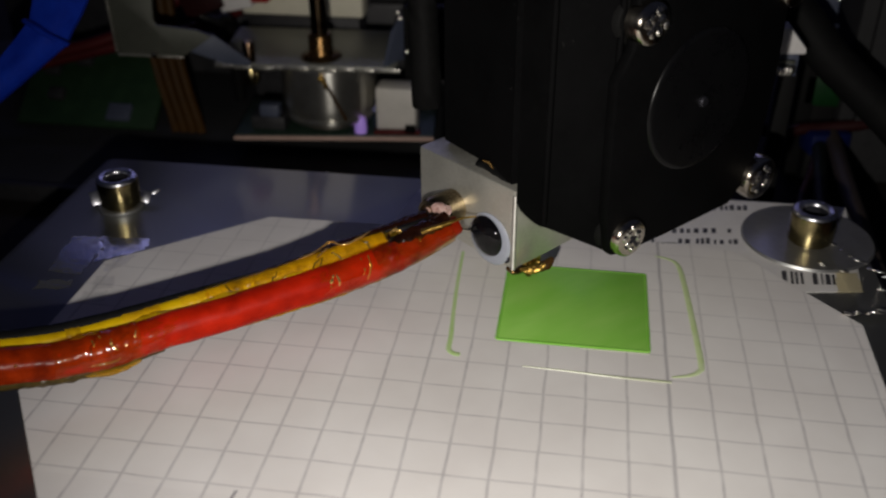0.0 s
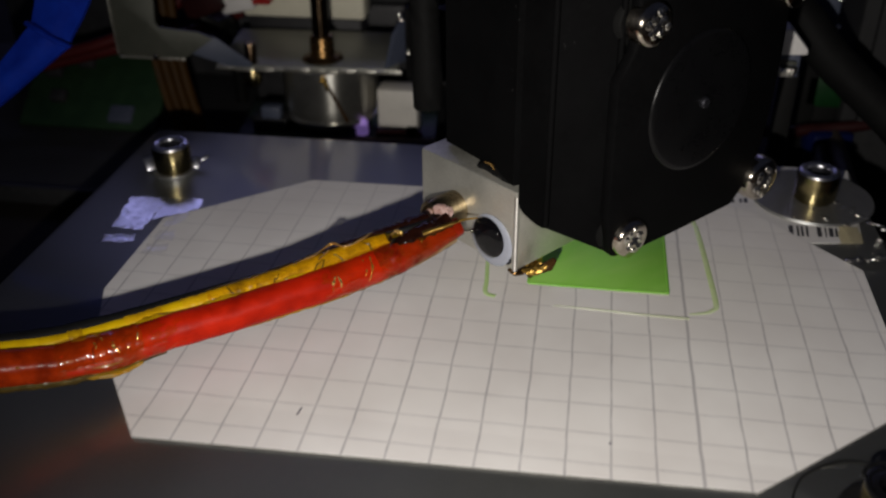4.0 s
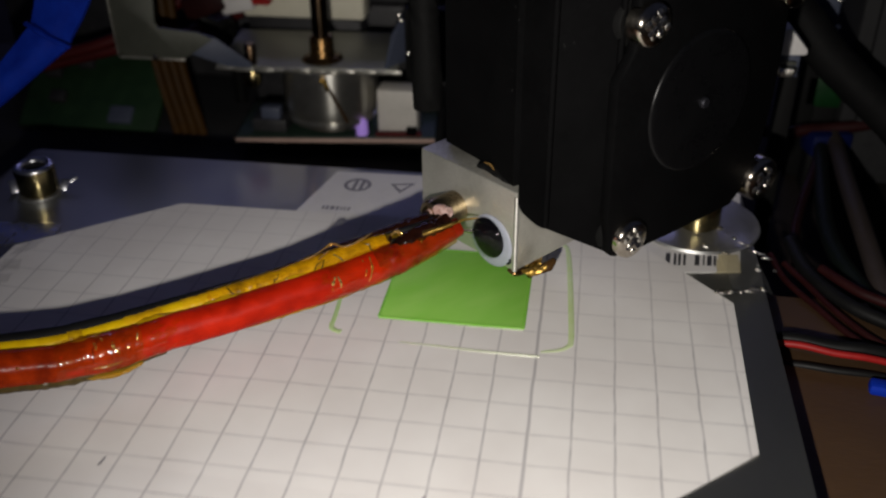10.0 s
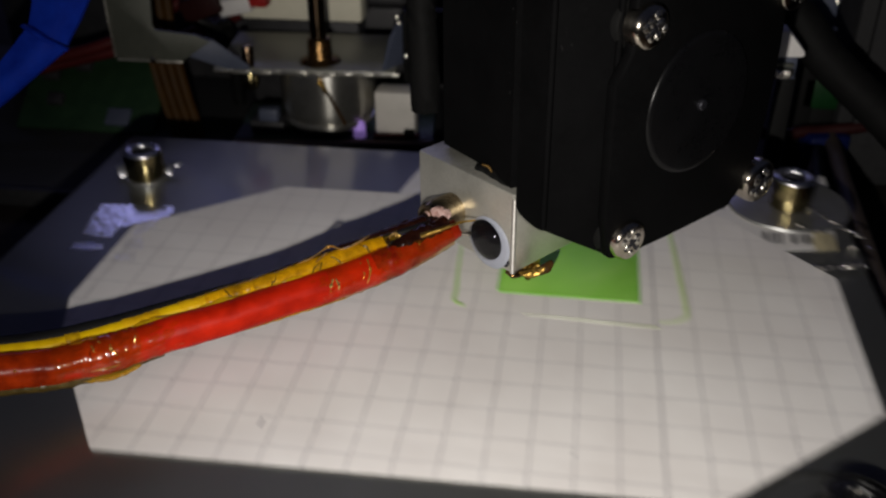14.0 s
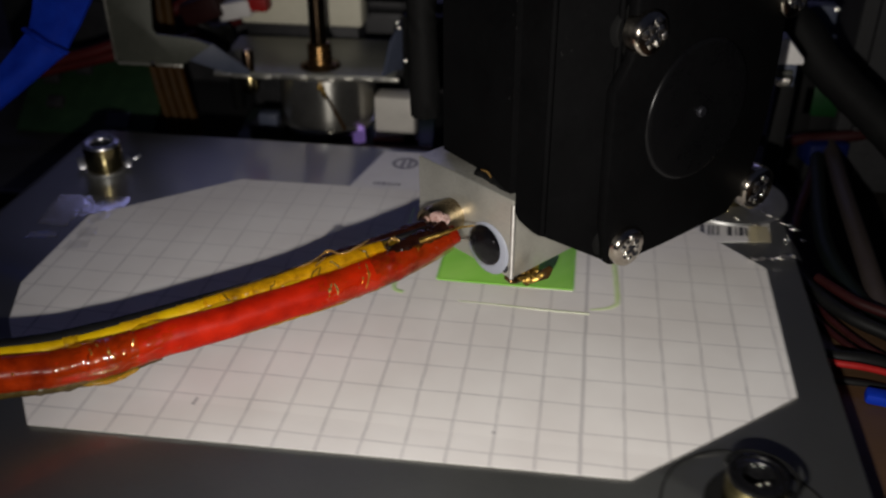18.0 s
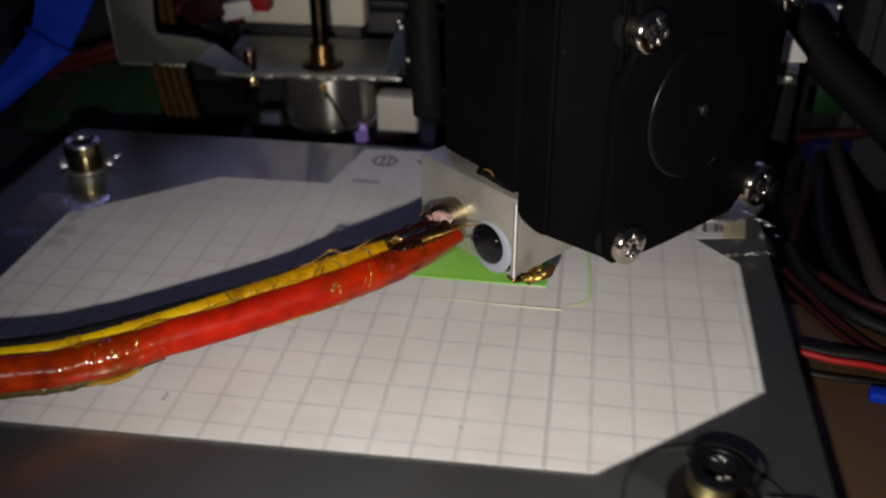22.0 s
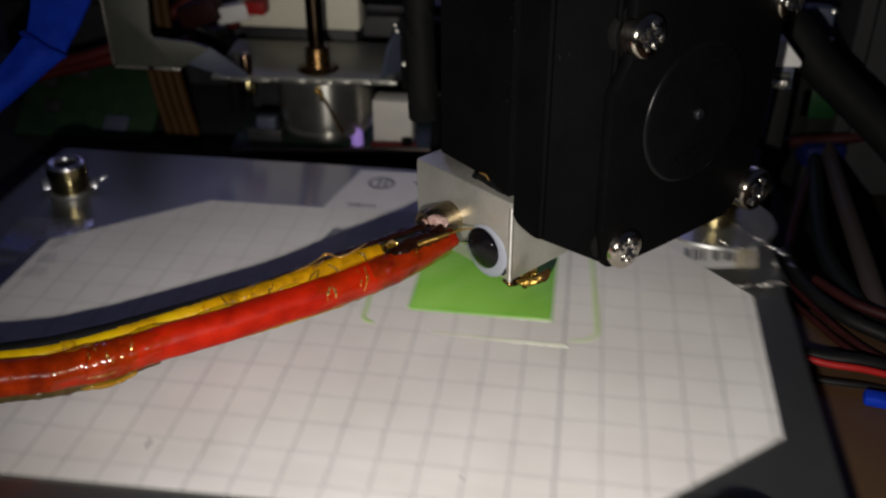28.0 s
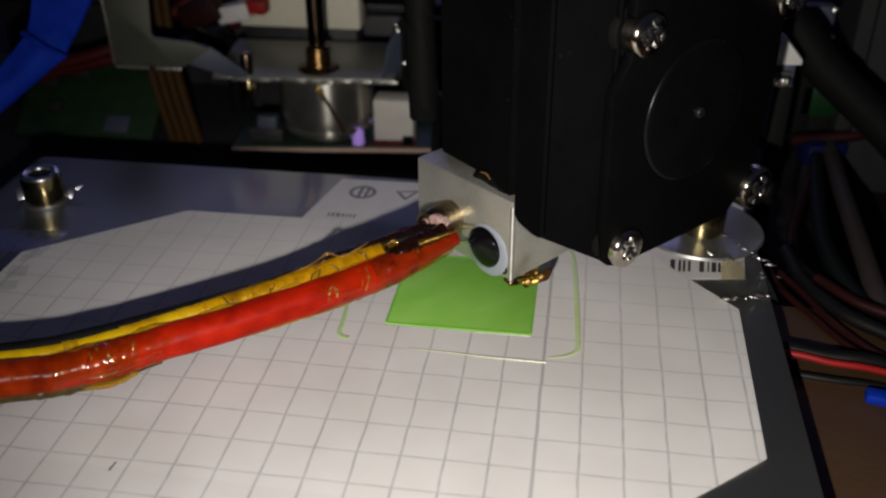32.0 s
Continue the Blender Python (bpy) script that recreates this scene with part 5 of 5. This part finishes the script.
    for pts, m, r, nm in (
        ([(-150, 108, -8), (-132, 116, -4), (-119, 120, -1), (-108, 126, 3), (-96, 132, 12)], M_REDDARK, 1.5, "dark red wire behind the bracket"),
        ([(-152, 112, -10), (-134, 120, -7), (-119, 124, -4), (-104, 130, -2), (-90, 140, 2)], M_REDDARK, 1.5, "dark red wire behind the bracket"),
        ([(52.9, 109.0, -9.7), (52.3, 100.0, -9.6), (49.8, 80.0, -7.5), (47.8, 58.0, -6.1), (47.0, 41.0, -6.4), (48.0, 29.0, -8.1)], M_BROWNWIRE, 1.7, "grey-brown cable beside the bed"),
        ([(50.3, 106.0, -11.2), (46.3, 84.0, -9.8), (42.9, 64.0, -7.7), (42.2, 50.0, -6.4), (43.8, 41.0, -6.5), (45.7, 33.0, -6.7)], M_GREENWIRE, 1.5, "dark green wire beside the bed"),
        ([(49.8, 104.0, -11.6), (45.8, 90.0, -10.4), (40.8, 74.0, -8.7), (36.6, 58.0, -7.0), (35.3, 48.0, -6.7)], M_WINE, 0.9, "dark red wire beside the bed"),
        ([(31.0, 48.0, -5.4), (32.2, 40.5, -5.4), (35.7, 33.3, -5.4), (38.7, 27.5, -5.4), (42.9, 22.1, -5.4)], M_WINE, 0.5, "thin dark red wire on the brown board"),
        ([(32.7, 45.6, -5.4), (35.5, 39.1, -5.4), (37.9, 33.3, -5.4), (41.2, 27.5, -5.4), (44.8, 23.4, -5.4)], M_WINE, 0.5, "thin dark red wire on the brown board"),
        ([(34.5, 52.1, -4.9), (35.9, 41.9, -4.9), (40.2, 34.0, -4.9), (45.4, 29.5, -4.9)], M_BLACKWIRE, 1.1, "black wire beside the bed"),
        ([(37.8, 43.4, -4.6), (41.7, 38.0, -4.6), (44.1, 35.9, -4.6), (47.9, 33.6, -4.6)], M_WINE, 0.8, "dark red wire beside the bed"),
        ([(19.0, 23.2, -6.7), (29.1, 21.9, -4.1), (35.5, 20.6, -4.1), (41.9, 20.3, -4.6), (55.4, 20.6, -8.1)], M_REDWIRE, 0.5, "bright red wire beside the bed"),
        ([(19.0, 21.2, -7.6), (29.4, 20.1, -6.2), (35.5, 19.1, -5.9), (41.9, 18.9, -6.2), (55.4, 18.9, -8.3)], M_BLACKWIRE, 0.6, "thin black wire beside the bed"),
        ([(19.0, 25.0, -6.7), (29.1, 23.9, -4.7), (35.5, 22.7, -4.6), (41.9, 22.4, -4.8), (55.4, 22.4, -8.1)], M_BLACKWIRE, 1.1, "black wire beside the bed"),
    ):
        w = thing("wire", *pts[2], nm, "wire", group="loose wires")
        part("strand", tube([Vector(p) - Vector(pts[2]) for p in pts], r, 10, 8), m, w)
    bc = thing("black_cable", 43.6, 90.2, 14.3, "thick black cable sleeve beside the extruder", "cable")
    part("sleeve", tube([(-19.4, 9.2, 40.8), (-13.4, 5.2, 14.8), (-4.2, 2.4, 5.0), (0.0, 0.0, 0.0), (6.1, -2.2, -5.2), (12.1, -4.2, -10.1), (21.6, -7.8, -18.4), (35.4, -13.5, -29.0), (56.4, -20.2, -32.9)], 3.7, 18, 8, 1, 0.05), M_RUBBER, bc)
    vc = thing("braided_cable", -27, 60, 20, "black braided cable beside the extruder", "cable")
    part("sleeve", tube([(0, 0, -8), (-0.6, 0.5, 10), (0.5, 1, 30), (0, 2, 66)], 2.6, 16, 10, 1, 0.12), M_RUBBER, vc)
    wb = thing("white_bracket", 35.2, 78, -22, "small white plastic bracket behind the extruder", "bracket")
    cap = [(-2.5, 39.6), (2.2, 39.8), (2.2, 40.8), (-1.2, 44.6), (-2.5, 44.0)]
    part("post", box(3, 3, 35.6, (0.6, 3.5, 17.8), 0.4), M_RUBBER, wb)
    part("cap", slab(cap, 0, 4, 0.3, (Vector((0, 0, 0)), Vector((1, 0, 0)), HZ, Vector((0, 1, 0)))), M_LABEL, wb, "white plastic cap with a slanted corner")
    part("stem", box(3.6, 3, 4.4, (-0.4, 2.4, 37.6), 0.3), M_DULL, wb)
    part("ledge", box(3.2, 2.4, 0.7, (-0.8, 1.2, 38.2), 0.2), M_SHEET, wb)
    part("nut", lathe([(0, 0), (2.0, 0), (2.1, 0.3), (2.1, 1.2), (1.9, 1.5), (0, 1.5)], 6, at=(-1.0, 0.6, 36.1)), M_GLINT, wb)
    pl = thing("pin_plug", -39, 101, 4, "black plug with bright pins beside the lead screw", "plug")
    part("shell", box(9, 4, 16, (4, 3.2, 4), 0.6), M_RUBBER, pl)
    for x, z, r in ((-0.9, 9.7, 0.5), (2.1, 9.7, 0.42), (0.4, 2.6, 0.55), (6.2, 9.8, 0.35), (0.9, 5.2, 0.3), (-1.3, 10.9, 0.35)):
        part("pin", lathe([(0, -r), (r * 0.9, -r * 0.6), (r, 0), (r * 0.7, r), (0, r * 1.3)], 10, (0.2, -1, 0.4), (x, 0.6, z)), M_GLINT, pl, "bright pin")
    bg = thing("beige_bracket", 47, 112, -22, "beige plastic bracket with bright screws behind the cable", "bracket")
    part("post", box(4, 4, 36, (0, 2, 18), 0.4), M_RUBBER, bg)
    part("cap", box(6, 4, 6, (-0.4, 0, 38.6), 0.8), M_DULL, bg, "pale plastic cap")
    for x, z in ((-1.6, 35.0), (2.6, 35.2), (2.2, 41.0)):
        part("screw", lathe([(0, -0.4), (0.6, -0.3), (0.6, 0.2), (0, 0.5)], 10, (0, -1, 0.3), (x, -2.1, z)), M_GLINT, bg)
    gc = thing("green_terminal", 50.7, 115, -22, "green screw terminal block", "terminal")
    part("body", box(9, 6, 7.5, (0, 0, 20.4), 0.8), M_TERMINAL, gc)
    part("foot", box(6, 5, 17, (0, 0, 8.5), 0.4), M_RUBBER, gc)
    bcn = thing("blue_connector", 51.2, 107.2, -22, "blue wire connector among cables", "connector")
    part("body", box(9, 6, 5, (0.4, 0, 11.2), 0.8, Matrix.Rotation(radians(15), 3, "Z")), M_BLUEDARK, bcn)
    part("foot", box(7, 5, 9, (0, 0, 4.5), 0.3), M_RUBBER, bcn)
    bb = thing("blue_clip", 41.2, 14.7, -6, "small blue plastic clip on the brown board", "clip")
    part("body", box(4.6, 2.2, 1.6, (0, 0.5, 0.8), 0.5, Matrix.Rotation(radians(-10), 3, "Z")), M_BLUE, bb)
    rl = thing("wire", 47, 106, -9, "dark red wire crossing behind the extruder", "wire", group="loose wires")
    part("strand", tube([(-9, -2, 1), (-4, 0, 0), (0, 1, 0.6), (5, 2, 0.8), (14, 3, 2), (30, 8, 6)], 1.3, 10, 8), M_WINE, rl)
    rod = thing("guide_rod", 64, 168, -22, "bright steel guide rod", "rod")
    part("rod", lathe([(0, 0), (2, 0), (2, 120), (0, 120)], 20), M_CHROME, rod)


build_setting()
build_board()
moving = build_bed()
build_hotend()
build_loom()
build_housing()
build_lift()
build_boards()
build_cables()


# ---- motion: the bed carries plate, paper and print along the tool's path ----
def motions():
    path = [
        (0, 12.26, 1.05), (0.2, 14.2, 1), (0.5, 14.58, 3.52), (1, 14.8, 15.1), (1.13, 14.3, 17.2), (1.5, 5.23, 17.33), (1.88, -3.9, 17.2), (2, -4.0, 15.8),
        (2.5, -3.99, 4.05), (2.67, -3.9, 0.2), (3, 4.31, 0.05), (3.45, 14.7, 0), (3.5, 14.97, 0.64), (4.26, 15.1, 18.7), (5.07, -4.4, 18.9), (5.5, -4.21, 8.56),
        (5.86, -4.3, 0.1), (6, -0.86, 0.09), (6.5, 11.29, -0.1), (6.67, 15.2, 0), (7, 15.33, 4.58), (7.5, 15.1, 12.48), (7.83, 15, 18.4), (8, 12.89, 18.51),
        (8.5, 4.44, 18.76), (9, -3.95, 19.02), (9.03, -4.5, 18.9), (9.5, -4.59, 12.18), (10, -4.44, 4.09), (10.22, -4.4, 0.1), (10.5, 0, 0), (11, 8.29, -0.09),
        (11.3, 14.9, 0.1), (11.5, 14.94, 4.69), (11.86, 14.5, 16.8), (12, 11.69, 17.75), (12.1, 14.93, 14.71), (12.2, 11.73, 17.29), (12.3, 12.33, 16.07), (12.4, 14.46, 13.33),
        (12.5, 11.22, 16.44), (12.6, 10.95, 16.29), (12.7, 14.14, 13.17), (12.8, 12.33, 14.55), (12.9, 8.98, 17.97), (13, 10.56, 15.97), (13.1, 13.87, 12.71), (13.2, 12.31, 13.84),
        (13.3, 9.08, 17.12), (13.4, 8.7, 17.06), (13.5, 12.01, 13.8), (13.6, 14.46, 10.81), (13.7, 11.19, 14.03), (13.8, 7.92, 17.24), (13.9, 8.02, 16.6), (14, 11.29, 13.28),
        (14.1, 14.58, 9.99), (14.2, 11.96, 12.12), (14.3, 8.7, 15.37), (14.4, 5.41, 18.18), (14.5, 8.69, 14.89), (14.6, 11.97, 11.6), (14.7, 14.71, 8.34), (14.8, 11.44, 11.58),
        (14.9, 8.17, 14.83), (15, 4.9, 18.07), (15.1, 7.32, 15.14), (15.2, 10.59, 11.84), (15.3, 13.86, 8.54), (15.4, 12.84, 9.05), (15.5, 9.57, 12.29), (15.6, 6.3, 15.54),
        (15.7, 3.97, 17.35), (15.8, 7.24, 14.05), (15.9, 10.51, 10.76), (16, 13.78, 7.46), (16.1, 12.93, 7.79), (16.2, 9.67, 11.04), (16.3, 6.4, 14.28), (16.4, 3.13, 17.52),
        (16.5, 5.2, 14.94), (16.6, 8.25, 11.9), (16.7, 11.31, 8.86), (16.8, 14.34, 5.45), (16.9, 10.86, 8.84), (17, 7.2, 12.9), (17.1, 4.23, 15.58), (17.2, 1.09, 18.83),
        (17.3, 3.76, 15.78), (17.4, 7.16, 12.49), (17.5, 10.56, 9.19), (17.6, 13.85, 5.77), (17.7, 12.08, 6.91), (17.8, 8.83, 10.02), (17.9, 5.59, 13.14), (18, 2.1, 16.6),
        (18.1, 1.37, 16.89), (18.2, 4.62, 13.8), (18.3, 7.87, 10.72), (18.4, 11.11, 7.64), (18.5, 14.36, 4.56), (18.6, 11.46, 6.88), (18.7, 8.18, 10.07), (18.8, 4.89, 13.27),
        (18.9, 1.61, 16.47), (19, -0.7, 17.9), (19.1, 3.2, 14.42), (19.2, 6.61, 11.12), (19.3, 10.02, 7.83), (19.4, 13.43, 4.54), (19.5, 13.52, 4.07), (19.6, 10.09, 7.28),
        (19.7, 6.66, 10.48), (19.8, 3.23, 13.69), (19.9, -0.2, 16.89), (20, -0.42, 16.4), (20.1, 3, 13.2), (20.2, 6.42, 10), (20.3, 9.84, 6.81), (20.4, 13.27, 3.61),
        (20.5, 13.6, 3.01), (20.6, 10.49, 6.08), (20.7, 7.39, 9.15), (20.8, 4.29, 12.21), (20.9, 1.18, 15.28), (21, -2.1, 18.0), (21.1, 2.14, 13.78), (21.2, 5.2, 10.73),
        (21.3, 8.25, 7.67), (21.4, 11.3, 4.61), (21.5, 14.36, 1.55), (21.6, 12.08, 3.14), (21.7, 8.73, 6.29), (21.8, 5.39, 9.45), (21.9, 2.04, 12.6), (22, -2.2, 16.7),
        (22.1, -3.09, 17.2), (22.2, 0.25, 14.01), (22.3, 3.59, 10.83), (22.4, 6.93, 7.65), (22.5, 10.27, 4.47), (22.6, 13.49, 1.18), (22.7, 11.99, 2.13), (22.8, 8.67, 5.38),
        (22.9, 5.36, 8.64), (23, 2.04, 11.89), (23.1, -1.17, 15.11), (23.2, -3.64, 17.1), (23.3, -0.31, 13.77), (23.4, 3.02, 10.45), (23.5, 6.35, 7.13), (23.6, 9.63, 3.89),
        (23.7, 12.9, 0.65), (23.8, 10.91, 2.17), (23.9, 7.65, 5.47), (24, 4.0, 9.0), (24.1, 1.06, 12.1), (24.2, -2.27, 15.43), (24.3, -2.34, 15.02), (24.4, 0.87, 11.81),
        (24.5, 4.09, 8.6), (24.6, 7.4, 5.28), (24.7, 10.72, 1.96), (24.8, 10.84, 1.34), (24.9, 7.61, 4.55), (25, 3.9, 8.3), (25.1, 1.11, 11.06), (25.2, -2.17, 14.35),
        (25.3, -2.3, 14), (25.4, 0.96, 10.75), (25.5, 4.23, 7.5), (25.6, 7.51, 4.27), (25.7, 10.79, 1.03), (25.8, 9.01, 2.38), (25.9, 5.75, 5.68), (26, 2.5, 8.99),
        (26.1, -0.76, 12.3), (26.2, -3.57, 14.67), (26.3, -0.29, 11.43), (26.4, 3, 8.2), (26.5, 6.28, 4.97), (26.6, 9.57, 1.73), (26.7, 8.52, 2.34), (26.8, 5.26, 5.65),
        (26.9, 2, 8.96), (27, -1.25, 12.26), (27.1, -2.83, 13.4), (27.2, 0.45, 10.17), (27.3, 3.74, 6.93), (27.4, 7.02, 3.7), (27.5, 9.31, 0.97), (27.6, 5.99, 4.1),
        (27.7, 2.67, 7.23), (27.8, -0.65, 10.37), (27.9, -3.67, 12.7), (28, -0.45, 9.3), (28.1, 2.85, 6.07), (28.2, 6.16, 2.84), (28.3, 7.88, 0.71), (28.4, 4.64, 4.02),
        (28.5, 1.41, 7.33), (28.6, -1.92, 10.66), (28.7, -2.38, 10.63), (28.8, 0.84, 7.41), (28.9, 4.05, 4.2), (29, 7.0, 1.0), (29.1, 4.38, 3.35), (29.2, 1.07, 6.62),
        (29.3, -2.24, 9.89), (29.4, -2.72, 9.84), (29.5, 0.51, 6.57), (29.6, 3.92, 3.22), (29.7, 5.83, 0.87), (29.8, 2.71, 4.05), (29.9, -0.42, 7.23), (30, -4.0, 9.9),
        (30.1, -0.18, 6.56), (30.2, 2.99, 3.37), (30.3, 5.35, 0.51), (30.4, 1.99, 3.86), (30.5, -1.37, 7.22), (30.6, -3.17, 8.52), (30.7, 0.11, 5.24), (30.8, 3.39, 1.96),
        (30.9, 2.6, 2.26), (31, -1.5, 5.9), (31.1, -3.76, 8.14), (31.2, -0.47, 4.87), (31.3, 2.82, 1.59), (31.4, 1.38, 2.54), (31.5, -1.87, 5.8), (31.6, -2.41, 5.83),
        (31.7, 0.82, 2.57), (31.8, 1.28, 1.59), (31.9, -2.02, 4.87), (32, -3.1, 5.1),
    ]
    rows = [(t, pose(x * MM, y * MM, 0)) for t, x, y in path]
    for ob in moving:
        walk(ob, rows)


motions()
